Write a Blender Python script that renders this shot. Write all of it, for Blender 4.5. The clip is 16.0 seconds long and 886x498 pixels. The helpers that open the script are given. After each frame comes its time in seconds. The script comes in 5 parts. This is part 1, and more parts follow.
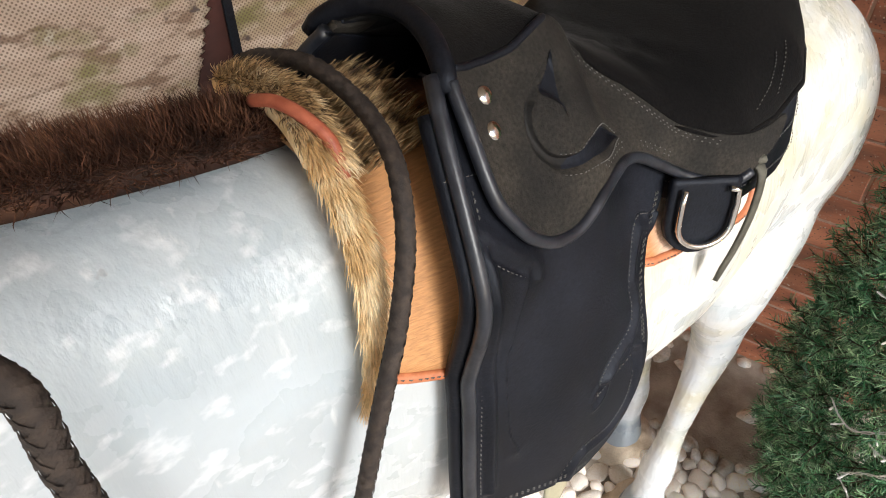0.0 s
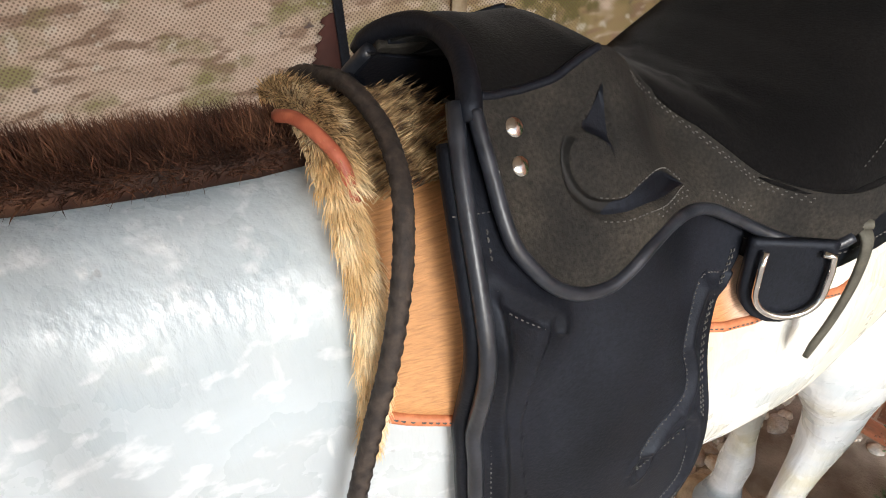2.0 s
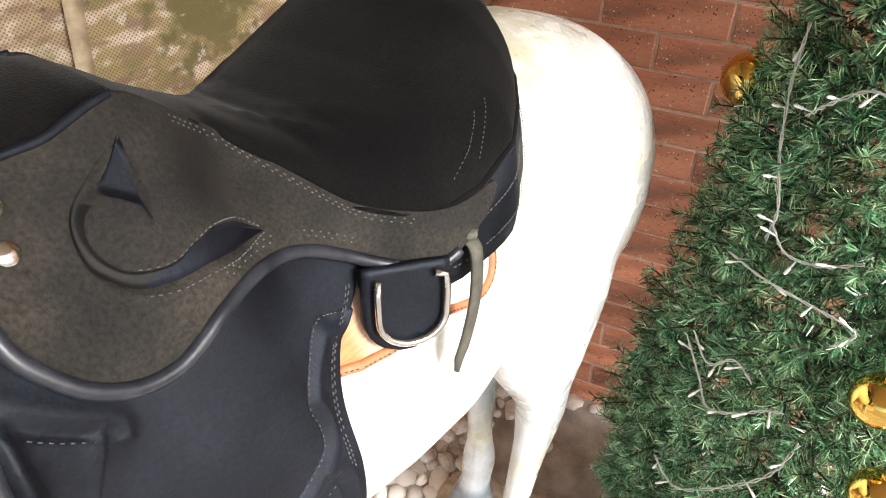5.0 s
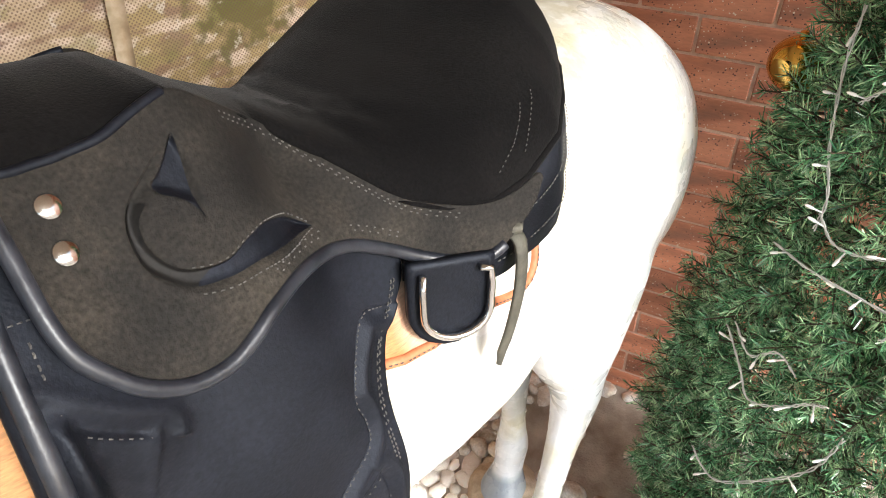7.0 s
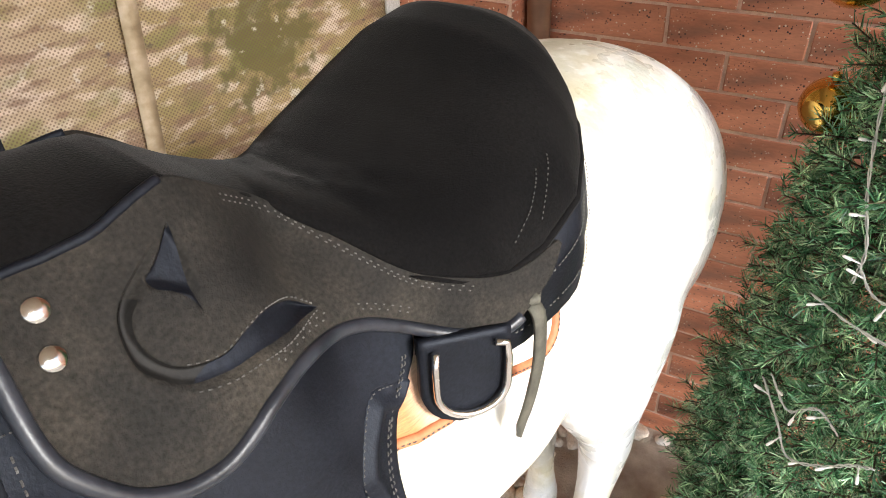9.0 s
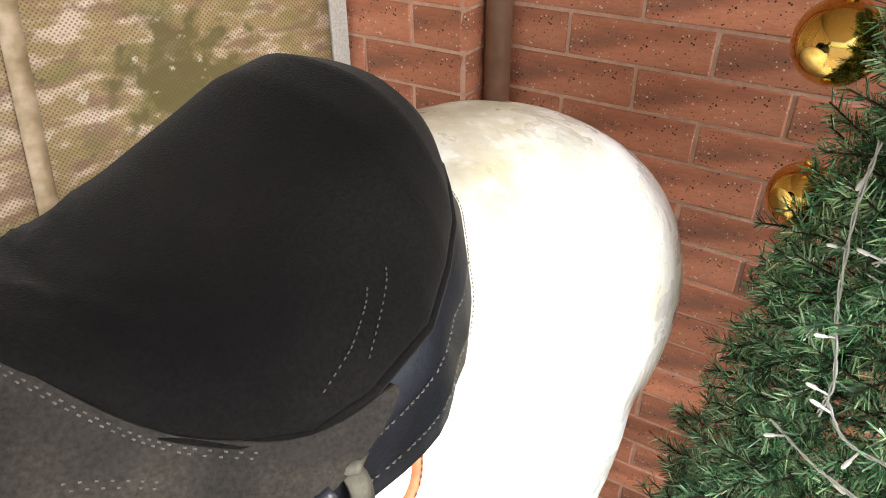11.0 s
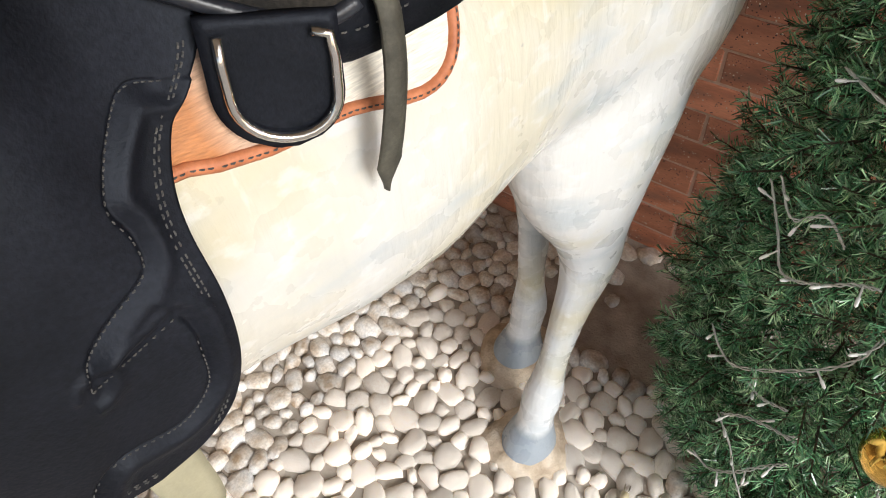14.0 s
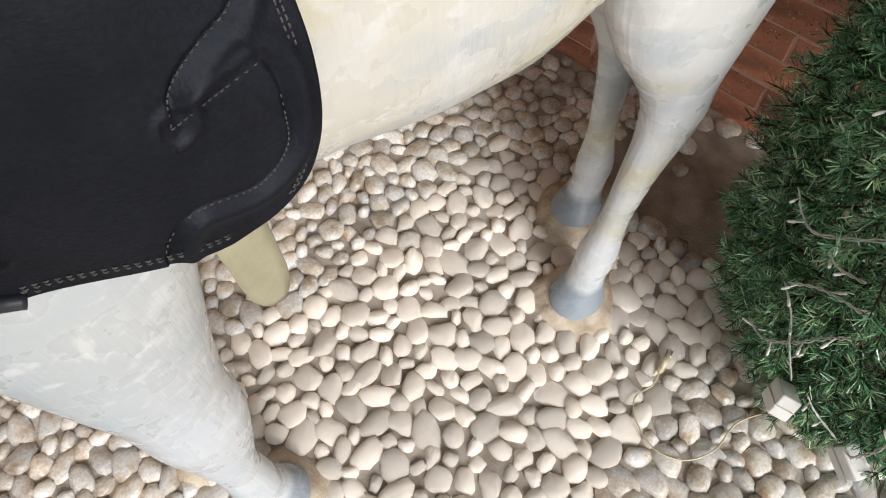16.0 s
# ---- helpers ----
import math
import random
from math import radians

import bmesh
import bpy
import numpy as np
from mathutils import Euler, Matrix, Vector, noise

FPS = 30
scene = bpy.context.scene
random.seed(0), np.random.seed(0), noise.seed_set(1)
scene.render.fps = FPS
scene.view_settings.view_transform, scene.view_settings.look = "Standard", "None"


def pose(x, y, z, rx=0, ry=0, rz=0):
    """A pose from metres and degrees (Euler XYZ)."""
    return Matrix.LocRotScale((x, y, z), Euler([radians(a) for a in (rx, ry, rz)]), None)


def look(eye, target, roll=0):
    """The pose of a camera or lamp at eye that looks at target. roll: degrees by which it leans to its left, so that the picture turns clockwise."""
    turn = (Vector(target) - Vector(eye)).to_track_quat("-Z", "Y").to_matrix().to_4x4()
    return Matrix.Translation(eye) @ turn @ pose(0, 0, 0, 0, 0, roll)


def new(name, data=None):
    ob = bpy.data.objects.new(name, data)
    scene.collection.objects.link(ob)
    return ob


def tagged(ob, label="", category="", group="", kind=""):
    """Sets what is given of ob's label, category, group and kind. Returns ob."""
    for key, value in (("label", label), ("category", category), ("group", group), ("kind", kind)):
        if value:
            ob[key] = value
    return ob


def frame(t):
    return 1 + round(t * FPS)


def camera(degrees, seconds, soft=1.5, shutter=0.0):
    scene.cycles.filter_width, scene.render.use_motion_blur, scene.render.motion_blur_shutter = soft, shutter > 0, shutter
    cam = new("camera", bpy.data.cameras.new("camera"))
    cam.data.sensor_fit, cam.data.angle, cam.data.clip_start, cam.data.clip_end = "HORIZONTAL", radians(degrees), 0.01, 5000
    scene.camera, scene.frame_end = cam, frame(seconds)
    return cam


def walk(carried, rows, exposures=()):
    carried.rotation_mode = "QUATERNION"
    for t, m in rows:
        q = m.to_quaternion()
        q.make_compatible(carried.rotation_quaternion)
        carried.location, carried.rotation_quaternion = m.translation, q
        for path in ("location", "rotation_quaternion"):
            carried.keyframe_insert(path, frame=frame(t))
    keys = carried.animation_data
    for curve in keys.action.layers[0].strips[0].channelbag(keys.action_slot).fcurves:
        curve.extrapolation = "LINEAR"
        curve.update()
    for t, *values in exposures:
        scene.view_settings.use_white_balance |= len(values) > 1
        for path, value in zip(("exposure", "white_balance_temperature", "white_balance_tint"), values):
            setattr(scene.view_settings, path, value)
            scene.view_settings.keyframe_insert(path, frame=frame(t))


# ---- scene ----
cam = camera(65.7, 16.0, soft=1.0)
PATH = [
    (0, (0.166, 0.658, 1.515), (1.379, 1.584, 0.222), -1.0),
    (0.5, (0.225, 0.634, 1.5), (1.316, 1.691, 0.199), -3.5),
    (1, (0.242, 0.617, 1.492), (1.262, 1.743, 0.191), -3.6),
    (1.5, (0.238, 0.613, 1.496), (1.225, 1.801, 0.225), -3.9),
    (2, (0.242, 0.621, 1.499), (1.226, 1.856, 0.271), -3.6),
    (2.5, (0.248, 0.613, 1.502), (1.3, 1.791, 0.275), -1.7),
    (3, (0.296, 0.604, 1.501), (1.55, 1.599, 0.302), 1.1),
    (3.5, (0.34, 0.593, 1.477), (1.741, 1.459, 0.343), 0.1),
    (4, (0.362, 0.575, 1.487), (1.794, 1.376, 0.343), 0.6),
    (4.5, (0.372, 0.564, 1.487), (1.8, 1.338, 0.321), 0.2),
    (5, (0.367, 0.563, 1.478), (1.805, 1.288, 0.292), 0.3),
    (5.2, (0.361, 0.567, 1.476), (1.746, 1.362, 0.272), -1.4),
    (7.3, (0.373, 0.579, 1.483), (1.743, 1.352, 0.249), -1.1),
    (7.5, (0.381, 0.576, 1.482), (1.758, 1.315, 0.233), -0.7),
    (8, (0.384, 0.582, 1.489), (1.751, 1.389, 0.273), -1.5),
    (8.5, (0.389, 0.585, 1.489), (1.767, 1.395, 0.287), -1.9),
    (9, (0.409, 0.587, 1.498), (1.779, 1.465, 0.335), -3.5),
    (9.5, (0.432, 0.613, 1.495), (1.86, 1.411, 0.343), -3.6),
    (10, (0.511, 0.601, 1.499), (1.951, 1.476, 0.421), -1.5),
    (10.2, (0.544, 0.585, 1.489), (1.974, 1.465, 0.403), -0.8),
    (12.3, (0.614, 0.552, 1.457), (2.005, 1.544, 0.418), -1.1),
    (12.5, (0.609, 0.545, 1.457), (1.967, 1.567, 0.403), -2.0),
    (13, (0.567, 0.518, 1.422), (1.819, 1.563, 0.263), -3.2),
    (13.5, (0.551, 0.508, 1.376), (1.652, 1.452, 0.0), -5.0),
    (14, (0.536, 0.501, 1.333), (1.528, 1.364, -0.174), -5.3),
    (14.5, (0.527, 0.494, 1.301), (1.408, 1.282, -0.312), -5.4),
    (15, (0.526, 0.496, 1.287), (1.353, 1.24, -0.375), -4.7),
    (15.5, (0.531, 0.499, 1.279), (1.325, 1.232, -0.403), -5.1),
    (16, (0.497, 0.509, 1.275), (1.167, 1.285, -0.442), -5.8),
]
EXPOSURES = [(0, 0.62), (2.5, 0.7), (3.2, 1.1), (4.0, 1.3), (9.0, 1.3), (12.5, 1.25), (13.2, 0.95), (14.0, 0.2), (14.6, 0.0), (16, -0.08)]
walk(cam, [(t, look(eye, target, roll)) for t, eye, target, roll in PATH], EXPOSURES)

# ---- light: bright overcast daylight from the open side of the porch ----
world = bpy.data.worlds.new("sky")
scene.world = world
world.use_nodes = True
wn = world.node_tree
bg = wn.nodes["Background"]
sky = wn.nodes.new("ShaderNodeTexSky")
sky.sky_type = "NISHITA"
sky.sun_disc = False
sky.sun_elevation, sky.sun_rotation = radians(32), radians(197)
sky.dust_density = 2.0
wn.links.new(sky.outputs[0], bg.inputs[0])
bg.inputs[1].default_value = 0.15
sun_data = bpy.data.lights.new("sun", "SUN")
sun_data.energy, sun_data.angle, sun_data.color = 2.6, radians(20), (0.965, 0.985, 1.0)
sun = new("sun", sun_data)
sun.matrix_world = look((-0.4, -3.4, 3.6), (1.0, 1.0, 0.8))


# ---- small helpers ----
def lerp_table(x, table):
    """Smooth interpolation through (x, value) rows."""
    xs = [r[0] for r in table]
    if x <= xs[0]:
        return table[0][1]
    if x >= xs[-1]:
        return table[-1][1]
    for a, b in zip(table, table[1:]):
        if a[0] <= x <= b[0]:
            k = (x - a[0]) / (b[0] - a[0])
            return a[1] + (b[1] - a[1]) * k
    return table[-1][1]


def smooth_table(x, table):
    """Interpolation through (x, value) rows with no kinks."""
    n = len(table)
    if x <= table[0][0]:
        return table[0][1]
    if x >= table[-1][0]:
        return table[-1][1]
    i = max(k for k in range(n - 1) if table[k][0] <= x)

    def slope(k):
        lo, hi = table[max(0, k - 1)], table[min(n - 1, k + 1)]
        return (hi[1] - lo[1]) / (hi[0] - lo[0])
    (x0, y0), (x1, y1) = table[i], table[i + 1]
    h = x1 - x0
    t = (x - x0) / h
    return y0 * (1 + 2 * t) * (1 - t) ** 2 + h * slope(i) * t * (1 - t) ** 2 + y1 * t * t * (3 - 2 * t) - h * slope(i + 1) * t * t * (1 - t)


def ease(k):
    k = max(0.0, min(1.0, k))
    return k * k * (3 - 2 * k)


def curve_through(points, n=8):
    """Catmull-Rom points through the given ones."""
    pts = [Vector(p) for p in points]
    pts = [2 * pts[0] - pts[1]] + pts + [2 * pts[-1] - pts[-2]]
    out = []
    for i in range(1, len(pts) - 2):
        p0, p1, p2, p3 = pts[i - 1:i + 3]
        for k in range(n):
            t = k / n
            out.append(0.5 * ((2 * p1) + (p2 - p0) * t + (2 * p0 - 5 * p1 + 4 * p2 - p3) * t * t + (3 * p1 - p0 - 3 * p2 + p3) * t ** 3))
    out.append(pts[-2])
    return out


def grid_into(bm, rows, close=False):
    """Quads over rows of points."""
    vs = [[bm.verts.new(p) for p in row] for row in rows]
    for a, b in zip(vs, vs[1:]):
        n = len(a)
        for j in range(n if close else n - 1):
            try:
                bm.faces.new((a[j], a[(j + 1) % n], b[(j + 1) % n], b[j]))
            except ValueError:
                pass
    return vs


def tube_into(bm, pts, radius, sides=8, cap=True):
    """A round tube along points; radius a number or one per point."""
    pts = [Vector(p) for p in pts]
    rows, side = [], None
    for i, p in enumerate(pts):
        d = (pts[min(i + 1, len(pts) - 1)] - pts[max(i - 1, 0)]).normalized()
        if side is None:
            side = d.orthogonal().normalized()
        side = (side - d * side.dot(d)).normalized()
        up = d.cross(side)
        r = radius[i] if isinstance(radius, (list, tuple)) else radius
        rows.append([p + (side * math.cos(a) + up * math.sin(a)) * r for a in (2 * math.pi * k / sides for k in range(sides))])
    vs = grid_into(bm, rows, close=True)
    if cap:
        bm.faces.new(vs[0][::-1])
        bm.faces.new(vs[-1])


def shell_into(bm, rows, normal_offset):
    """A sheet with thickness: rows of points and the same rows moved by the given function or vector."""
    inner = [[Vector(p) + (normal_offset(p) if callable(normal_offset) else Vector(normal_offset)) for p in row] for row in rows]
    a = grid_into(bm, rows)
    b = grid_into(bm, [r[::-1] for r in inner])
    b = [r[::-1] for r in b]
    n, m = len(rows), len(rows[0])
    for i in range(n - 1):
        bm.faces.new((a[i][0], a[i + 1][0], b[i + 1][0], b[i][0]))
        bm.faces.new((a[i + 1][m - 1], a[i][m - 1], b[i][m - 1], b[i + 1][m - 1]))
    for j in range(m - 1):
        bm.faces.new((a[0][j + 1], a[0][j], b[0][j], b[0][j + 1]))
        bm.faces.new((a[n - 1][j], a[n - 1][j + 1], b[n - 1][j + 1], b[n - 1][j]))


def box_into(bm, lo, hi, bevel=0.0):
    x0, y0, z0 = lo
    x1, y1, z1 = hi
    v = [bm.verts.new(p) for p in ((x0, y0, z0), (x1, y0, z0), (x1, y1, z0), (x0, y1, z0), (x0, y0, z1), (x1, y0, z1), (x1, y1, z1), (x0, y1, z1))]
    fs = [bm.faces.new([v[i] for i in f]) for f in ((3, 2, 1, 0), (4, 5, 6, 7), (0, 1, 5, 4), (1, 2, 6, 5), (2, 3, 7, 6), (3, 0, 4, 7))]
    if bevel:
        es = {e for f in fs for e in f.edges}
        bmesh.ops.bevel(bm, geom=list(es), offset=bevel, segments=2, affect="EDGES", profile=0.5)


def mesh_of(bm, name, material, smooth=True):
    bmesh.ops.recalc_face_normals(bm, faces=bm.faces)
    me = bpy.data.meshes.new(name)
    bm.to_mesh(me)
    bm.free()
    me.materials.append(material)
    if smooth:
        for p in me.polygons:
            p.use_smooth = True
    return me


def part(name, bm, material, parent, label="", smooth=True):
    """One mesh object under a thing or a part."""
    ob = new(name, mesh_of(bm, name, material, smooth))
    ob.parent = parent
    return tagged(ob, label)


def thing(name, bm, material, label, category, group="", kind="", smooth=True):
    return tagged(new(name, mesh_of(bm, name, material, smooth)), label, category, group, kind)


def empty(name, m, label, category, group=""):
    ob = new(name)
    ob.matrix_world = m
    return tagged(ob, label, category, group)


def stitches_into(bm, pts, lift, length=0.0034, gap=0.0016, r=0.00055):
    """Short raised threads along a line of points; lift is the way out of the leather."""
    pts = [Vector(p) for p in pts]
    step, left = length + gap, 0.0
    for a, b in zip(pts, pts[1:]):
        d = b - a
        n = d.length
        if n < 1e-6:
            continue
        d.normalize()
        t = left
        while t + length < n:
            p, q = a + d * t, a + d * (t + length)
            out = lift(p) if callable(lift) else Vector(lift)
            side = d.cross(out).normalized() * r
            o = out.normalized()
            v = [bm.verts.new(x) for x in (p - side, p + side, q + side, q - side, (p + q) / 2 - side * 0.8 + o * 0.0011, (p + q) / 2 + side * 0.8 + o * 0.0011)]
            for f in ((0, 1, 5, 4), (2, 3, 4, 5), (0, 4, 3), (1, 2, 5)):
                bm.faces.new([v[i] for i in f])
            t += step
        left = max(0.0, t - n)


# ---- materials ----
def material(name, colours, scale=20.0, rough=0.6, metal=0.0, bump=0.2, bump_scale=None, detail=6.0, spread=(0.35, 0.65), fine=0.0, fine_scale=400.0,
             spec=0.5, island=0.0, obj=0.0, stretch=(1, 1, 1), distance=0.004, rough_vary=0.12, sheen=0.0):
    """Noise-driven principled material. colours: two to four linear colours from low to high noise."""
    m = bpy.data.materials.new(name)
    m.use_nodes = True
    nt = m.node_tree
    b = nt.nodes["Principled BSDF"]
    tc = nt.nodes.new("ShaderNodeTexCoord")
    mp = nt.nodes.new("ShaderNodeMapping")
    mp.inputs["Scale"].default_value = stretch
    nt.links.new(tc.outputs["Object"], mp.inputs["Vector"])
    no = nt.nodes.new("ShaderNodeTexNoise")
    no.inputs["Scale"].default_value, no.inputs["Detail"].default_value = scale, detail
    nt.links.new(mp.outputs[0], no.inputs["Vector"])
    ramp = nt.nodes.new("ShaderNodeValToRGB")
    el = ramp.color_ramp.elements
    n = len(colours)
    for k, c in enumerate(colours):
        pos = spread[0] + (spread[1] - spread[0]) * k / max(1, n - 1)
        e = el[k] if k < 2 else el.new(pos)
        e.position, e.color = pos, (*c, 1)
    nt.links.new(no.outputs["Fac"], ramp.inputs[0])
    col = ramp.outputs[0]
    fn = nt.nodes.new("ShaderNodeTexNoise")
    fn.inputs["Scale"].default_value, fn.inputs["Detail"].default_value = fine_scale, 3.0
    nt.links.new(mp.outputs[0], fn.inputs["Vector"])

    def scaled(source, amount, colour):
        mr = nt.nodes.new("ShaderNodeMapRange")
        mr.inputs[3].default_value, mr.inputs[4].default_value = 1 - amount, 1 + amount
        nt.links.new(source, mr.inputs[0])
        hsv = nt.nodes.new("ShaderNodeHueSaturation")
        nt.links.new(mr.outputs[0], hsv.inputs["Value"])
        nt.links.new(colour, hsv.inputs["Color"])
        return hsv.outputs[0]
    if fine:
        col = scaled(fn.outputs["Fac"], fine, col)
    if island:
        ge = nt.nodes.new("ShaderNodeNewGeometry")
        col = scaled(ge.outputs["Random Per Island"], island, col)
    if obj:
        oi = nt.nodes.new("ShaderNodeObjectInfo")
        col = scaled(oi.outputs["Random"], obj, col)
    nt.links.new(col, b.inputs["Base Color"])
    mr = nt.nodes.new("ShaderNodeMapRange")
    mr.inputs[3].default_value, mr.inputs[4].default_value = max(0.02, rough - rough_vary), min(1.0, rough + rough_vary)
    nt.links.new(no.outputs["Fac"], mr.inputs[0])
    nt.links.new(mr.outputs[0], b.inputs["Roughness"])
    b.inputs["Metallic"].default_value = metal
    b.inputs["Specular IOR Level"].default_value = spec
    if sheen:
        b.inputs["Sheen Weight"].default_value, b.inputs["Sheen Roughness"].default_value = sheen, 0.45
    if bump:
        bn = nt.nodes.new("ShaderNodeTexNoise")
        bn.inputs["Scale"].default_value, bn.inputs["Detail"].default_value = bump_scale or scale * 3, 5.0
        nt.links.new(mp.outputs[0], bn.inputs["Vector"])
        bp = nt.nodes.new("ShaderNodeBump")
        bp.inputs["Strength"].default_value, bp.inputs["Distance"].default_value = bump, distance
        nt.links.new(bn.outputs["Fac"], bp.inputs["Height"])
        nt.links.new(bp.outputs[0], b.inputs["Normal"])
    return m


M_LEATHER = material("black_leather", [(0.0036, 0.004, 0.006), (0.0095, 0.0105, 0.015)], 12, 0.54, bump=0.4, bump_scale=420, distance=0.0009, fine=0.8, fine_scale=260, spec=0.24, detail=9.0, rough_vary=0.2)
M_LEATHER.node_tree.nodes["Principled BSDF"].inputs["Specular Tint"].default_value = (0.76, 0.85, 1.0, 1)
M_SUEDE = material("worn_brown_black_suede", [(0.009, 0.0084, 0.008), (0.019, 0.017, 0.0148), (0.037, 0.032, 0.0258)], 16, 0.85, bump=0.7, bump_scale=420, distance=0.0012, fine=0.95, fine_scale=330, spec=0.25, detail=9.0, spread=(0.3, 0.7))
M_PRESSED = material("pressed_dark_suede", [(0.004, 0.0039, 0.004), (0.011, 0.0102, 0.0095)], 20, 0.6, bump=0.3, bump_scale=420, distance=0.0008, fine=0.6, fine_scale=330, spec=0.25)
M_SEAT = material("black_suede_seat", [(0.002, 0.002, 0.0023), (0.0075, 0.007, 0.007)], 7, 0.95, bump=0.7, bump_scale=600, distance=0.0008, fine=0.9, fine_scale=380, spec=0.06, sheen=0.06, detail=9.0)
M_PIPING = material("black_glossy_piping", [(0.01, 0.012, 0.017), (0.028, 0.031, 0.04)], 60, 0.36, bump=0.3, bump_scale=300, distance=0.0008, fine=0.2)
M_THREAD = material("grey_thread", [(0.05, 0.049, 0.048), (0.11, 0.107, 0.1)], 200, 0.8, bump=0)
M_STEEL = material("polished_steel", [(0.62, 0.6, 0.56), (0.75, 0.73, 0.7)], 40, 0.16, 1.0, bump=0.05, rough_vary=0.06)
M_STRAP = material("dark_grey_leather_strap", [(0.05, 0.047, 0.036), (0.09, 0.085, 0.065)], 60, 0.7, bump=0.5, bump_scale=500, distance=0.001, fine=0.3)
M_OLIVE = material("pale_olive_leather", [(0.33, 0.31, 0.21), (0.42, 0.39, 0.27)], 25, 0.6, bump=0.2, bump_scale=500, distance=0.001, fine=0.08)
M_TAN = material("orange_tan_leather", [(0.42, 0.13, 0.05), (0.6, 0.22, 0.1)], 60, 0.6, bump=0.35, bump_scale=500, distance=0.001, fine=0.2)
M_CORD = material("red_brown_leather_cord", [(0.3, 0.075, 0.04), (0.45, 0.13, 0.07)], 80, 0.55, bump=0.4, bump_scale=500, distance=0.001)
M_ROPE = material("dark_brown_braided_leather", [(0.018, 0.013, 0.011), (0.05, 0.036, 0.028)], 120, 0.78, bump=0.4, bump_scale=700, distance=0.0008, fine=0.3)
M_MORTAR = material("grey_mortar", [(0.28, 0.235, 0.19), (0.52, 0.47, 0.41)], 14, 0.9, bump=0.6, bump_scale=150, fine=0.25)
M_JOINT = material("pale_terracotta_joint", [(0.62, 0.42, 0.33), (0.75, 0.56, 0.46)], 60, 0.9, bump=0.4, bump_scale=300, fine=0.2)
M_PEBBLE = material("cream_river_pebble", [(0.55, 0.41, 0.28), (0.85, 0.77, 0.67), (0.93, 0.91, 0.88)], 26, 0.27, bump=0.55, bump_scale=110, distance=0.004, fine=0.4, fine_scale=200, island=0.28, obj=0.28, detail=9.0, spread=(0.3, 0.62))
M_NEEDLE = material("dark_green_plastic_needle", [(0.035, 0.13, 0.06), (0.13, 0.31, 0.15), (0.46, 0.67, 0.38)], 38, 0.26, bump=0, island=0.6, spec=0.8)
M_BARK = material("brown_wire_stem", [(0.04, 0.03, 0.02), (0.08, 0.06, 0.03)], 60, 0.8, bump=0.3)
M_WIRE = material("white_plastic_wire", [(0.34, 0.35, 0.32), (0.5, 0.5, 0.47)], 50, 0.35, bump=0)
M_WHITE = material("white_plastic", [(0.72, 0.71, 0.68), (0.8, 0.79, 0.77)], 30, 0.4, bump=0.05)
M_GOLD = material("mirror_gold", [(0.72, 0.45, 0.1), (0.8, 0.53, 0.16)], 10, 0.08, 1.0, bump=0, rough_vary=0.04)
M_PIPE = material("brown_painted_pipe", [(0.17, 0.09, 0.055), (0.23, 0.13, 0.085)], 20, 0.5, bump=0.1)
M_MANE = material("dark_brown_fur", [(0.03, 0.012, 0.007), (0.075, 0.03, 0.017), (0.14, 0.065, 0.035)], 30, 0.7, bump=0, island=0.5, spec=0.3)
M_FUR = material("golden_tan_fur", [(0.62, 0.41, 0.19), (0.78, 0.57, 0.31), (0.88, 0.74, 0.5)], 40, 0.7, bump=0, island=0.25, spec=0.3)
M_FURDARK = material("grey_brown_fur", [(0.05, 0.03, 0.02), (0.3, 0.19, 0.09), (0.55, 0.4, 0.22)], 90, 0.75, bump=0, island=0.5, spec=0.25)
M_WALLPLAIN = material("beige_plaster", [(0.5, 0.44, 0.36), (0.58, 0.52, 0.44)], 6, 0.9, bump=0.2)


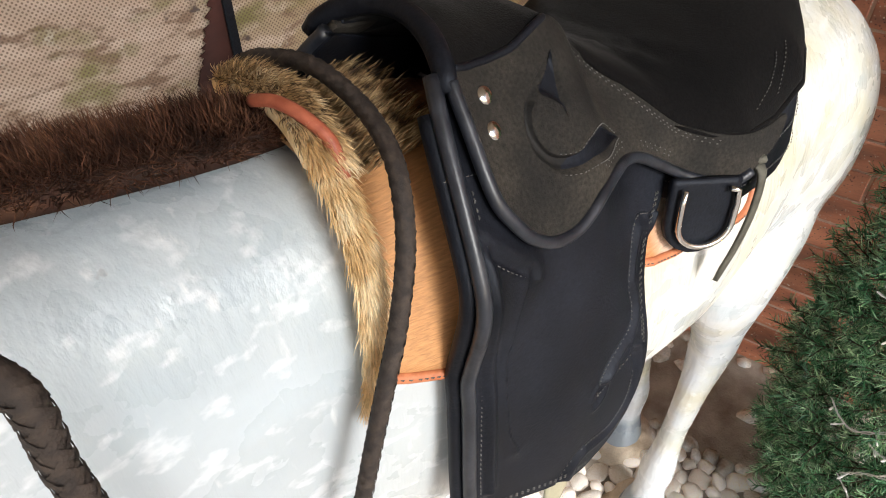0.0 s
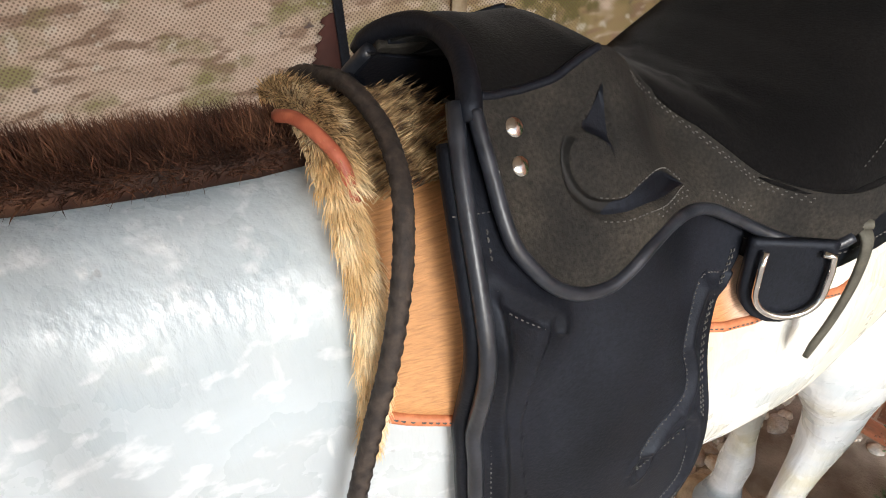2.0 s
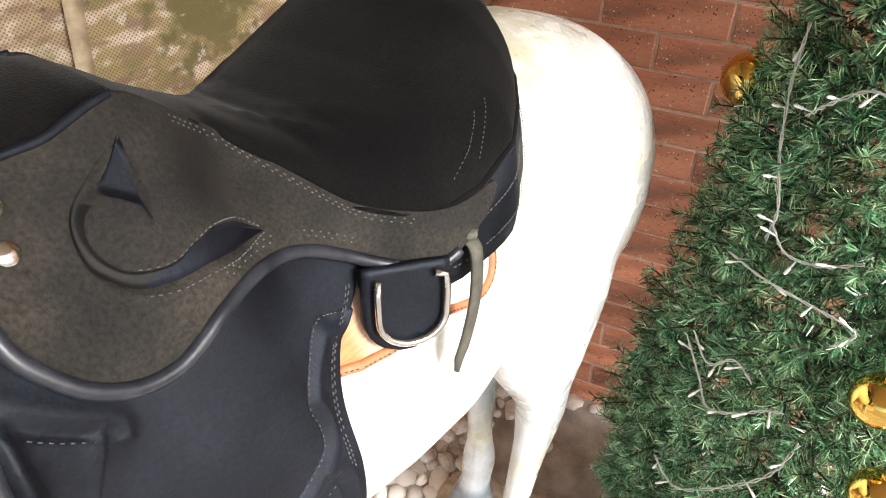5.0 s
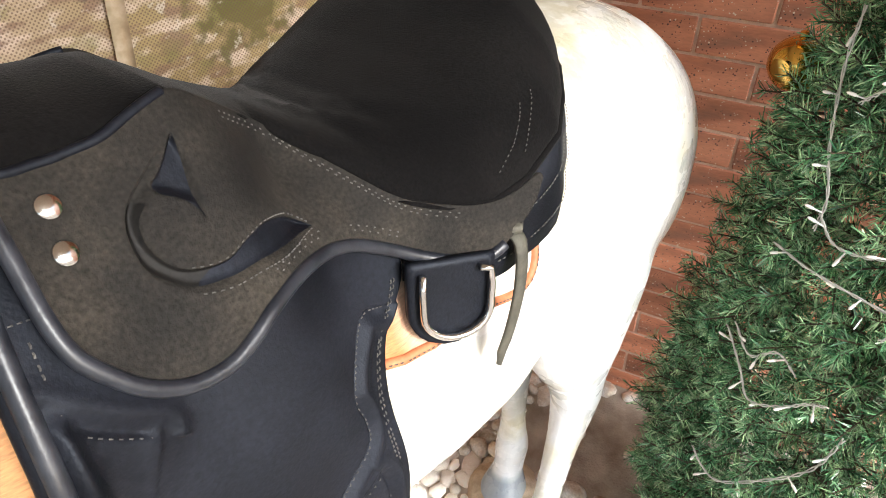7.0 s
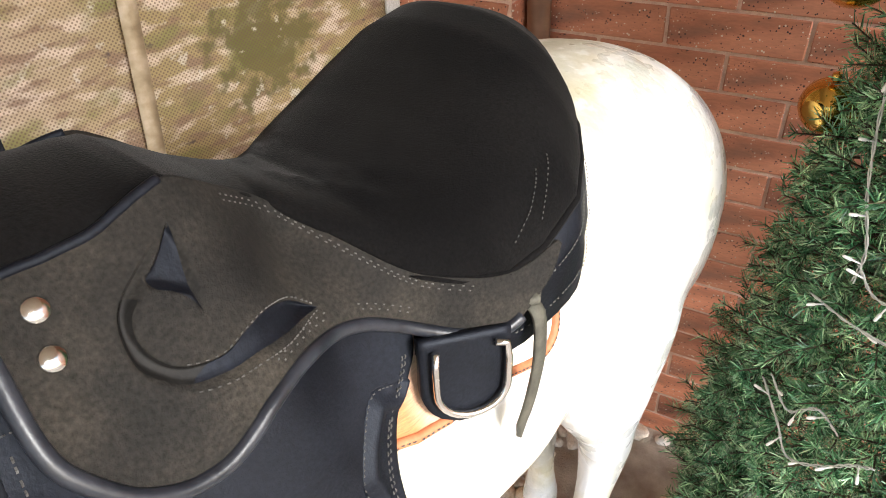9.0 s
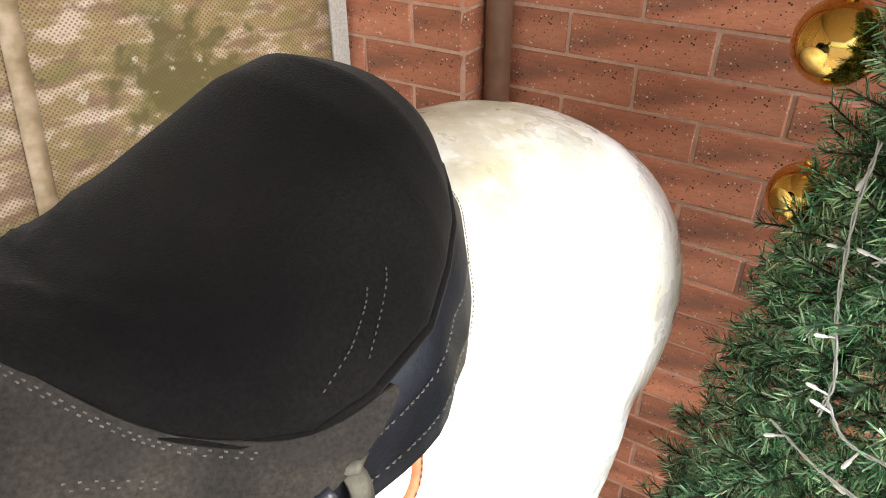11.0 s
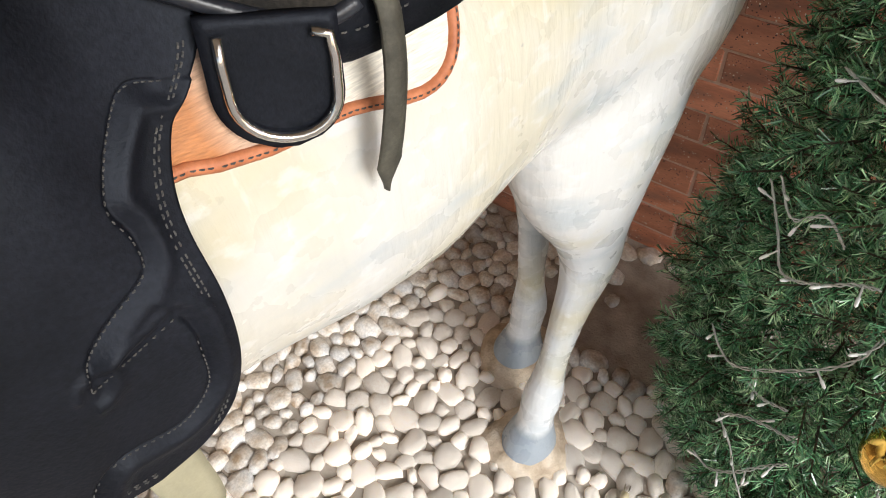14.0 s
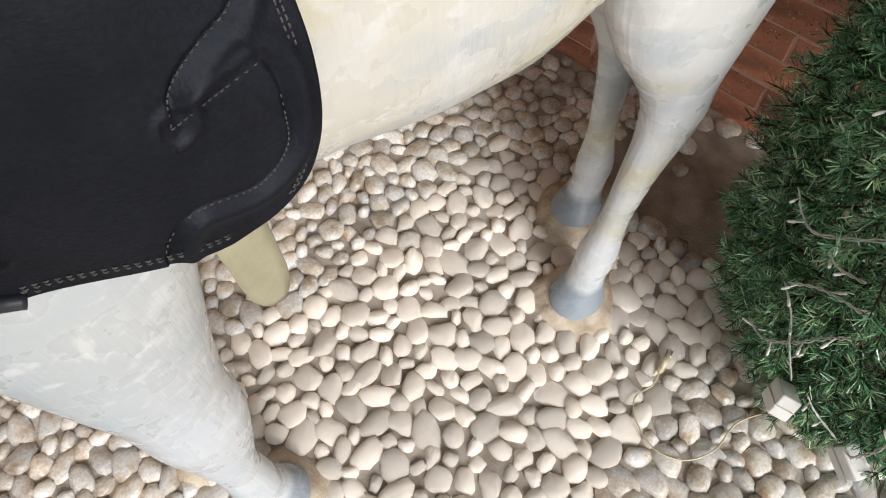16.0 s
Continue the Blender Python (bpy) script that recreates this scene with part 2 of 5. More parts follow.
def brick_material():
    """Extruded terracotta with grey-brown clouded faces, pits and white specks."""
    m = material("terracotta_brick", [(0.2, 0.105, 0.08), (0.44, 0.175, 0.105), (0.58, 0.25, 0.155)], 7, 0.5, bump=0.35, bump_scale=160, distance=0.002, fine=0.22, fine_scale=160, obj=0.25, island=0.2, stretch=(1, 0.6, 2.2), spread=(0.33, 0.6))
    nt = m.node_tree
    b = nt.nodes["Principled BSDF"]
    src = b.inputs["Base Color"].links[0].from_socket
    tc = nt.nodes.new("ShaderNodeTexCoord")
    for scale, edge, colour in ((120, 0.1, (0.75, 0.66, 0.56, 1)), (150, 0.1, (0.06, 0.03, 0.025, 1))):
        vo = nt.nodes.new("ShaderNodeTexVoronoi")
        vo.inputs["Scale"].default_value = scale
        mp = nt.nodes.new("ShaderNodeMapping")
        mp.inputs["Location"].default_value = (scale, 0, 0)
        nt.links.new(tc.outputs["Object"], mp.inputs[0])
        nt.links.new(mp.outputs[0], vo.inputs["Vector"])
        vn = nt.nodes.new("ShaderNodeTexNoise")
        vn.inputs["Scale"].default_value = scale * 0.35
        nt.links.new(mp.outputs[0], vn.inputs["Vector"])
        ma = nt.nodes.new("ShaderNodeMath")
        ma.operation = "MULTIPLY_ADD"
        ma.inputs[1].default_value, ma.inputs[2].default_value = 0.8, -0.27
        nt.links.new(vn.outputs["Fac"], ma.inputs[0])
        lt = nt.nodes.new("ShaderNodeMath")
        lt.operation = "LESS_THAN"
        nt.links.new(vo.outputs["Distance"], lt.inputs[0])
        nt.links.new(ma.outputs[0], lt.inputs[1])
        mix = nt.nodes.new("ShaderNodeMixRGB")
        mix.inputs[2].default_value = colour
        nt.links.new(lt.outputs[0], mix.inputs[0])
        nt.links.new(src, mix.inputs[1])
        src = mix.outputs[0]
    nt.links.new(src, b.inputs["Base Color"])
    return m


M_BRICK = brick_material()


def horse_paint():
    """Hand-painted white plaster skin: cream, ochre and blue-grey clouds, brush strokes and scuffs; the neck's
    grey-blue is partly shade put into the colour.
    """
    m = bpy.data.materials.new("painted_white_horse")
    m.use_nodes = True
    nt = m.node_tree
    b = nt.nodes["Principled BSDF"]
    tc = nt.nodes.new("ShaderNodeTexCoord")

    def noise(scale, detail, stretch=(1, 1, 1), shift=0.0):
        mp = nt.nodes.new("ShaderNodeMapping")
        mp.inputs["Scale"].default_value = stretch
        mp.inputs["Location"].default_value = (shift, shift, shift)
        nt.links.new(tc.outputs["Object"], mp.inputs[0])
        n = nt.nodes.new("ShaderNodeTexNoise")
        n.inputs["Scale"].default_value, n.inputs["Detail"].default_value = scale, detail
        nt.links.new(mp.outputs[0], n.inputs["Vector"])
        return n.outputs["Fac"]

    def mask(value, lo, hi, top=1.0):
        mr = nt.nodes.new("ShaderNodeMapRange")
        mr.inputs[1].default_value, mr.inputs[2].default_value, mr.inputs[4].default_value = lo, hi, top
        nt.links.new(value, mr.inputs[0])
        return mr.outputs[0]

    def over(base, colour, fac):
        mix = nt.nodes.new("ShaderNodeMixRGB")
        mix.inputs[2].default_value = (*colour, 1)
        if isinstance(base, tuple):
            mix.inputs[1].default_value = (*base, 1)
        else:
            nt.links.new(base, mix.inputs[1])
        nt.links.new(fac, mix.inputs[0])
        return mix.outputs[0]
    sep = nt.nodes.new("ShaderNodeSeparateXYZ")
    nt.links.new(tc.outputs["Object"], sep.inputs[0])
    # grey-blue towards the neck: partly its paint, partly shading held in the colour
    neck_tint_shade = mask(sep.outputs[0], -0.45, -0.72, 0.95)
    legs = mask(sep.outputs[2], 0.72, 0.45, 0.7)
    col = over((0.68, 0.682, 0.67), (0.65, 0.615, 0.5), mask(noise(3.5, 3, (1, 1, 0.6), 3.1), 0.42, 0.6, 0.9))
    col = over(col, (0.42, 0.465, 0.495), neck_tint_shade)
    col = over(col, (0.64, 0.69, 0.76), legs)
    rump = nt.nodes.new("ShaderNodeMath")
    rump.operation = "MULTIPLY"
    nt.links.new(mask(sep.outputs[2], 1.11, 1.19, 1.0), rump.inputs[0])
    nt.links.new(mask(noise(11, 8, (1, 1, 1), 12.0), 0.38, 0.56, 1.0), rump.inputs[1])
    # yellowish blotches on the rump top; the upper neck's blue-grey is partly painted shade
    for weight, tone in ((mask(sep.outputs[0], -0.5, -0.25, 1.0), (0.44, 0.42, 0.32)), (mask(sep.outputs[0], -0.5, -0.6, 0.75), (0.36, 0.42, 0.46))):
        both = nt.nodes.new("ShaderNodeMath")
        both.operation = "MULTIPLY"
        nt.links.new(rump.outputs[0], both.inputs[0])
        nt.links.new(weight, both.inputs[1])
        col = over(col, tone, both.outputs[0])
    col = over(col, (0.46, 0.52, 0.56), mask(noise(6, 8, (1, 1, 2.6), 8.4), 0.52, 0.68, 0.7))
    ochre = nt.nodes.new("ShaderNodeMath")
    ochre.operation = "MULTIPLY"
    nt.links.new(mask(noise(4.2, 8, (1, 1, 1.3), 1.7), 0.5, 0.66, 0.65), ochre.inputs[0])
    nt.links.new(mask(sep.outputs[0], -0.72, -0.4, 1.0), ochre.inputs[1])
    col = over(col, (0.58, 0.52, 0.32), ochre.outputs[0])
    col = over(col, (0.82, 0.835, 0.85), mask(noise(34, 9, (1, 1, 1.6), 5.5), 0.56, 0.66, 0.35))
    col = over(col, (0.3, 0.3, 0.31), mask(noise(60, 4, (1, 1, 1), 2.2), 0.72, 0.77, 0.5))
    col = over(col, (0.9, 0.89, 0.86), mask(noise(45, 5, (1.8, 1, 0.4), 7.7), 0.63, 0.72, 0.3))
    col = over(col, (0.27, 0.32, 0.38), mask(sep.outputs[2], 0.085, 0.07, 0.9))
    col = over(col, (0.62, 0.5, 0.3), mask(sep.outputs[2], 0.026, 0.018, 0.9))
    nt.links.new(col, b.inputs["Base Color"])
    rg = mask(noise(18, 5), 0.3, 0.7, 0.62)
    nt.links.new(rg, b.inputs["Roughness"])
    strokes = noise(95, 5, (1.0, 1.0, 0.13), 4.0)
    lumps = noise(26, 6, (1, 1, 1), 6.0)
    add = nt.nodes.new("ShaderNodeMath")
    add.operation = "ADD"
    nt.links.new(strokes, add.inputs[0])
    nt.links.new(lumps, add.inputs[1])
    bp = nt.nodes.new("ShaderNodeBump")
    bp.inputs["Strength"].default_value, bp.inputs["Distance"].default_value = 0.42, 0.004
    nt.links.new(add.outputs[0], bp.inputs["Height"])
    nt.links.new(bp.outputs[0], b.inputs["Normal"])
    return m


M_HORSE = horse_paint()


def banner_print():
    """A blurred photograph of dry ground printed on perforated mesh cloth."""
    m = bpy.data.materials.new("printed_mesh_cloth")
    m.use_nodes = True
    nt = m.node_tree
    b = nt.nodes["Principled BSDF"]
    tc = nt.nodes.new("ShaderNodeTexCoord")

    def noise(scale, detail, stretch, shift):
        mp = nt.nodes.new("ShaderNodeMapping")
        mp.inputs["Scale"].default_value, mp.inputs["Location"].default_value = stretch, (shift, 0, shift)
        nt.links.new(tc.outputs["Object"], mp.inputs[0])
        n = nt.nodes.new("ShaderNodeTexNoise")
        n.inputs["Scale"].default_value, n.inputs["Detail"].default_value = scale, detail
        nt.links.new(mp.outputs[0], n.inputs["Vector"])
        return n.outputs["Fac"]

    def layer(base, colour, value, lo, hi, top):
        mr = nt.nodes.new("ShaderNodeMapRange")
        mr.inputs[1].default_value, mr.inputs[2].default_value, mr.inputs[4].default_value = lo, hi, top
        nt.links.new(value, mr.inputs[0])
        mix = nt.nodes.new("ShaderNodeMixRGB")
        mix.inputs[2].default_value = (*colour, 1)
        if isinstance(base, tuple):
            mix.inputs[1].default_value = (*base, 1)
        else:
            nt.links.new(base, mix.inputs[1])
        nt.links.new(mr.outputs[0], mix.inputs[0])
        return mix.outputs[0]
    sep = nt.nodes.new("ShaderNodeSeparateXYZ")
    nt.links.new(tc.outputs["Object"], sep.inputs[0])
    col = layer((0.55, 0.43, 0.34), (0.33, 0.25, 0.12), sep.outputs[0], 0.75, 1.1, 1.0)
    col = layer(col, (0.66, 0.55, 0.46), noise(16, 9, (1, 1, 2.4), 1.0), 0.5, 0.62, 0.8)
    col = layer(col, (0.24, 0.15, 0.1), noise(15, 9, (1, 1, 3.0), 4.0), 0.52, 0.62, 0.85)
    col = layer(col, (0.2, 0.19, 0.06), noise(9, 9, (1, 1, 1.7), 9.0), 0.53, 0.64, 0.85)
    col = layer(col, (0.07, 0.05, 0.05), noise(17, 4, (1, 1, 1.6), 13.0), 0.66, 0.71, 0.9)
    near = nt.nodes.new("ShaderNodeVectorMath")
    near.operation = "DISTANCE"
    near.inputs[1].default_value = (1.31, 0, 1.1)
    nt.links.new(tc.outputs["Object"], near.inputs[0])
    bush = nt.nodes.new("ShaderNodeMath")
    bush.operation = "MULTIPLY_ADD"
    bush.inputs[1].default_value = -2.2
    nt.links.new(near.outputs["Value"], bush.inputs[0])
    nt.links.new(noise(26, 8, (1, 1, 1.0), 21.0), bush.inputs[2])
    col = layer(col, (0.11, 0.1, 0.025), bush.outputs[0], 0.22, 0.36, 0.9)
    col = layer(col, (0.62, 0.58, 0.5), noise(30, 7, (1, 1, 1.2), 31.0), 0.62, 0.68, 0.7)
    vo = nt.nodes.new("ShaderNodeTexVoronoi")
    vo.inputs["Scale"].default_value, vo.inputs["Randomness"].default_value = 190.0, 0.0
    mp = nt.nodes.new("ShaderNodeMapping")
    mp.inputs["Rotation"].default_value = (0, radians(45), 0)
    mp.inputs["Scale"].default_value = (1, 0.001, 1)
    nt.links.new(tc.outputs["Object"], mp.inputs[0])
    nt.links.new(mp.outputs[0], vo.inputs["Vector"])
    inv = nt.nodes.new("ShaderNodeMath")
    inv.operation, inv.inputs[0].default_value = "SUBTRACT", 0.62
    nt.links.new(vo.outputs["Distance"], inv.inputs[1])
    col = layer(col, (0.12, 0.075, 0.05), inv.outputs[0], 0.26, 0.4, 0.75)
    nt.links.new(col, b.inputs["Base Color"])
    b.inputs["Roughness"].default_value = 0.6
    bp = nt.nodes.new("ShaderNodeBump")
    bp.inputs["Strength"].default_value, bp.inputs["Distance"].default_value = 0.4, 0.001
    nt.links.new(vo.outputs["Distance"], bp.inputs["Height"])
    nt.links.new(bp.outputs[0], b.inputs["Normal"])
    return m


M_BANNER = banner_print()


def hide_material():
    """Hair-on cowhide: brown at the shoulder end, turning cream towards the rear."""
    m = bpy.data.materials.new("hair_on_cowhide")
    m.use_nodes = True
    nt = m.node_tree
    b = nt.nodes["Principled BSDF"]
    tc = nt.nodes.new("ShaderNodeTexCoord")
    sep = nt.nodes.new("ShaderNodeSeparateXYZ")
    nt.links.new(tc.outputs["Object"], sep.inputs[0])
    no = nt.nodes.new("ShaderNodeTexNoise")
    no.inputs["Scale"].default_value, no.inputs["Detail"].default_value = 9, 6
    nt.links.new(tc.outputs["Object"], no.inputs["Vector"])
    ad = nt.nodes.new("ShaderNodeMath")
    ad.operation = "MULTIPLY_ADD"
    ad.inputs[1].default_value = 0.04
    nt.links.new(no.outputs["Fac"], ad.inputs[0])
    nt.links.new(sep.outputs[0], ad.inputs[2])
    ramp = nt.nodes.new("ShaderNodeValToRGB")
    mr = nt.nodes.new("ShaderNodeMapRange")
    mr.inputs[1].default_value, mr.inputs[2].default_value = -0.65, -0.1
    nt.links.new(ad.outputs[0], mr.inputs[0])
    nt.links.new(mr.outputs[0], ramp.inputs[0])
    el = ramp.color_ramp.elements
    el[0].position, el[0].color = 0.0, (0.5, 0.25, 0.1, 1)
    el[1].position, el[1].color = 0.52, (0.52, 0.22, 0.085, 1)
    e = el.new(0.6)
    e.color = (0.8, 0.76, 0.66, 1)
    hair = nt.nodes.new("ShaderNodeTexNoise")
    hair.inputs["Scale"].default_value, hair.inputs["Detail"].default_value = 260, 5
    mp = nt.nodes.new("ShaderNodeMapping")
    mp.inputs["Scale"].default_value = (0.25, 1, 3.0)
    mp.inputs["Rotation"].default_value = (0, radians(28), 0)
    nt.links.new(tc.outputs["Object"], mp.inputs[0])
    nt.links.new(mp.outputs[0], hair.inputs["Vector"])
    hm = nt.nodes.new("ShaderNodeMapRange")
    hm.inputs[1].default_value, hm.inputs[2].default_value, hm.inputs[3].default_value, hm.inputs[4].default_value = 0.3, 0.7, 0.78, 1.22
    nt.links.new(hair.outputs["Fac"], hm.inputs[0])
    hs = nt.nodes.new("ShaderNodeHueSaturation")
    nt.links.new(hm.outputs[0], hs.inputs["Value"])
    nt.links.new(ramp.outputs[0], hs.inputs["Color"])
    nt.links.new(hs.outputs[0], b.inputs["Base Color"])
    b.inputs["Roughness"].default_value = 0.65
    bp = nt.nodes.new("ShaderNodeBump")
    bp.inputs["Strength"].default_value, bp.inputs["Distance"].default_value = 0.6, 0.002
    nt.links.new(hair.outputs["Fac"], bp.inputs["Height"])
    nt.links.new(bp.outputs[0], b.inputs["Normal"])
    return m


M_HIDE = hide_material()

# ---- structure ----
WALL_X, PIER_X, PIER_Y, COURSE, LENGTH = 1.712, 1.622, 1.174, 0.075, 0.2445
bm = bmesh.new()
bmesh.ops.create_grid(bm, x_segments=2, y_segments=2, size=60)
ground = thing("ground", bm, M_MORTAR, "grey mortar bed between river pebbles", "ground", kind="structure")

bm = bmesh.new()
box_into(bm, (WALL_X + 0.003, -2.6, -0.05), (WALL_X + 0.2, 2.045, 2.495))
wall_east = thing("wall_east", bm, M_JOINT, "terracotta brick wall behind the horse", "wall", kind="structure", smooth=False)
bm = bmesh.new()
box_into(bm, (PIER_X + 0.003, PIER_Y + 0.002, -0.05), (WALL_X + 0.002, 2.045, 2.495))
wall_pier = thing("wall_pier", bm, M_JOINT, "projecting terracotta brick pier", "wall", kind="structure", smooth=False)

bm = bmesh.new()
box_into(bm, (-4.0, -0.9, 2.5), (WALL_X + 0.2, 2.2, 2.62))
ceiling = thing("ceiling", bm, M_WALLPLAIN, "plain beige plaster porch ceiling", "ceiling", kind="structure", smooth=False)
bm = bmesh.new()
box_into(bm, (-4.0, 2.05, -0.05), (WALL_X + 0.2, 2.2, 2.5))
wall_north = thing("wall_north", bm, M_WALLPLAIN, "plain beige plaster wall behind the banner", "wall", kind="structure", smooth=False)


# ---- the painted horse statue ----
HORSE = Matrix.Translation((1.10, 0.965, 0)) @ Matrix.Rotation(radians(-8), 4, "Z")
# along the body: s, top, bottom, half width, middle of the width
BODY = [
    (-1.02, 1.36, 1.04, 0.08, -0.04), (-0.92, 1.312, 0.94, 0.095, -0.04), (-0.82, 1.284, 0.855, 0.106, -0.04), (-0.74, 1.268, 0.825, 0.116, -0.04), (-0.68, 1.262, 0.81, 0.135, -0.04), (-0.6, 1.255, 0.8, 0.168, -0.04),
    (-0.5, 1.23, 0.79, 0.178, -0.04), (-0.4, 1.195, 0.785, 0.186, -0.04), (-0.3, 1.185, 0.76, 0.194, -0.04), (-0.2, 1.188, 0.755, 0.202, -0.04), (-0.1, 1.195, 0.785, 0.198, -0.04), (0.0, 1.205, 0.785, 0.19, -0.04),
    (0.08, 1.21, 0.745, 0.192, -0.042), (0.16, 1.2, 0.7, 0.2, -0.045), (0.24, 1.175, 0.7, 0.2, -0.045), (0.3, 1.14, 0.72, 0.188, -0.045), (0.36, 1.08, 0.77, 0.152, -0.045), (0.405, 1.0, 0.85, 0.06, -0.045)]


def body_at(s):
    return [lerp_table(s, [(r[0], r[k]) for r in BODY]) for k in (1, 2, 3, 4)]


def body_point(s, angle, out=0.0, p=2.35):
    """A point on the body: angle 0 is the near side, 90 degrees the top."""
    top, bottom, half, mid = body_at(s)
    zc, h = (top + bottom) / 2 - 0.01, (top - bottom) / 2
    c, n = math.cos(angle), math.sin(angle)
    w = -(half + out) * math.copysign(abs(c) ** (2 / p), c) + mid
    return Vector((s, w, zc + (h + out) * math.copysign(abs(n) ** (2 / p), n)))


def angle_for(s, z, p=2.35):
    top, bottom, half, mid = body_at(s)
    zc, h = (top + bottom) / 2 - 0.01, (top - bottom) / 2
    k = max(-1, min(1, (z - zc) / h))
    return math.asin(math.copysign(abs(k) ** (p / 2), k))


def limb_into(bm, rows, sides=14):
    """A limb of round sections: x, y, z, radius across, radius along."""
    pts = [Vector(r[:3]) for r in rows]
    rings = []
    for i, r in enumerate(rows):
        rings.append([pts[i] + Vector((math.cos(a) * r[4], math.sin(a) * r[3], 0)) for a in (2 * math.pi * k / sides for k in range(sides))])
    vs = grid_into(bm, rings, close=True)
    bm.faces.new(vs[0][::-1])
    bm.faces.new(vs[-1])


def smooth_rows(rows, n=5):
    """More rows between the given ones."""
    a = curve_through([r[:3] for r in rows], n)
    b = curve_through([(r[3], r[4], 0) for r in rows], n)
    return [(*p, q.x, q.y) for p, q in zip(a, b)]


def local(x, y, z):
    return HORSE.inverted() @ Vector((x, y, z))


def leg_rows(rows):
    return smooth_rows([(*local(*r[:3]), r[3], r[4]) for r in rows])


def build_horse():
    bm = bmesh.new()
    n = 40
    ss = [r[0] for r in BODY]
    xs = sorted(set(ss + [(a + b) / 2 for a, b in zip(ss, ss[1:])]))
    rings = [[body_point(s, 2 * math.pi * k / n) for k in range(n)] for s in xs]
    vs = grid_into(bm, rings, close=True)
    bm.faces.new(vs[0][::-1])
    bm.faces.new(vs[-1])
    # near hind, far hind, near fore, far fore
    limb_into(bm, leg_rows([(1.085, 0.80, 0.0, 0.062, 0.068), (1.092, 0.80, 0.045, 0.05, 0.055), (1.112, 0.80, 0.085, 0.036, 0.038), (1.13, 0.80, 0.14, 0.04, 0.043), (1.15, 0.797, 0.22, 0.029, 0.033),
                            (1.185, 0.793, 0.34, 0.031, 0.038), (1.235, 0.79, 0.44, 0.044, 0.06), (1.22, 0.79, 0.54, 0.052, 0.074), (1.205, 0.80, 0.66, 0.08, 0.125), (1.225, 0.815, 0.8, 0.108, 0.17), (1.24, 0.84, 0.98, 0.11, 0.17)]))
    limb_into(bm, leg_rows([(1.255, 0.935, 0.0, 0.062, 0.068), (1.262, 0.935, 0.045, 0.05, 0.055), (1.282, 0.935, 0.085, 0.036, 0.038), (1.297, 0.935, 0.14, 0.04, 0.043), (1.305, 0.94, 0.22, 0.029, 0.033),
                            (1.32, 0.945, 0.34, 0.031, 0.038), (1.335, 0.95, 0.44, 0.042, 0.055), (1.315, 0.965, 0.54, 0.052, 0.068), (1.28, 0.965, 0.66, 0.066, 0.1), (1.24, 0.99, 0.8, 0.09, 0.15), (1.25, 1.0, 0.98, 0.1, 0.15)]))
    limb_into(bm, leg_rows([(0.425, 0.935, 0.0, 0.062, 0.066), (0.43, 0.937, 0.05, 0.05, 0.052), (0.425, 0.94, 0.09, 0.036, 0.038), (0.418, 0.942, 0.14, 0.041, 0.043), (0.42, 0.945, 0.24, 0.034, 0.038),
                            (0.43, 0.945, 0.36, 0.05, 0.056), (0.435, 0.945, 0.44, 0.058, 0.068), (0.437, 0.95, 0.54, 0.06, 0.072), (0.447, 0.955, 0.7, 0.076, 0.102), (0.47, 0.98, 0.9, 0.1, 0.15)]))
    limb_into(bm, leg_rows([(0.40, 1.12, 0.0, 0.062, 0.066), (0.405, 1.12, 0.05, 0.05, 0.052), (0.41, 1.12, 0.09, 0.036, 0.038), (0.415, 1.12, 0.14, 0.041, 0.043), (0.42, 1.12, 0.24, 0.034, 0.038),
                            (0.43, 1.12, 0.36, 0.045, 0.05), (0.44, 1.12, 0.44, 0.052, 0.06), (0.45, 1.115, 0.54, 0.06, 0.075), (0.46, 1.1, 0.7, 0.08, 0.11), (0.49, 1.07, 0.9, 0.1, 0.15)]))
    # neck and head
    neck = smooth_rows([(-0.86, -0.04, 1.1, 0.098, 0.18), (-0.98, -0.04, 1.17, 0.09, 0.17), (-1.1, -0.04, 1.26, 0.085, 0.15), (-1.2, -0.04, 1.34, 0.08, 0.14), (-1.3, -0.04, 1.42, 0.078, 0.12)])
    pts = []
    for x, y, z, a, c in neck:
        pts.append([Vector((x - math.sin(t) * c * 0.35, y + math.cos(t) * a, z + math.sin(t) * c)) for t in (2 * math.pi * k / 24 for k in range(24))])
    vs = grid_into(bm, pts, close=True)
    bm.faces.new(vs[0][::-1])
    bm.faces.new(vs[-1])
    tube_into(bm, curve_through([(-1.22, -0.04, 1.44), (-1.34, -0.04, 1.42), (-1.46, -0.04, 1.27), (-1.55, -0.04, 1.12), (-1.58, -0.04, 1.06)], 5), [0.085, 0.1, 0.105, 0.11, 0.11, 0.108, 0.105, 0.1, 0.094, 0.088, 0.082, 0.078, 0.074, 0.07, 0.066, 0.064, 0.063, 0.062, 0.06, 0.055, 0.04], 16)
    for side in (-1, 1):
        tube_into(bm, [(-1.25, 0.06 * side - 0.04, 1.5), (-1.25, 0.07 * side - 0.04, 1.56), (-1.27, 0.07 * side - 0.04, 1.62)], [0.03, 0.028, 0.006], 8)
    me = mesh_of(bm, "horse_raw", M_HORSE)
    raw = new("horse_raw", me)
    rm = raw.modifiers.new("remesh", "REMESH")
    rm.mode, rm.voxel_size, rm.use_smooth_shade = "VOXEL", 0.011, True
    sm = raw.modifiers.new("smooth", "SMOOTH")
    sm.factor, sm.iterations = 0.5, 9
    dg = bpy.context.evaluated_depsgraph_get()
    done = bpy.data.meshes.new_from_object(raw.evaluated_get(dg))
    bpy.data.objects.remove(raw)
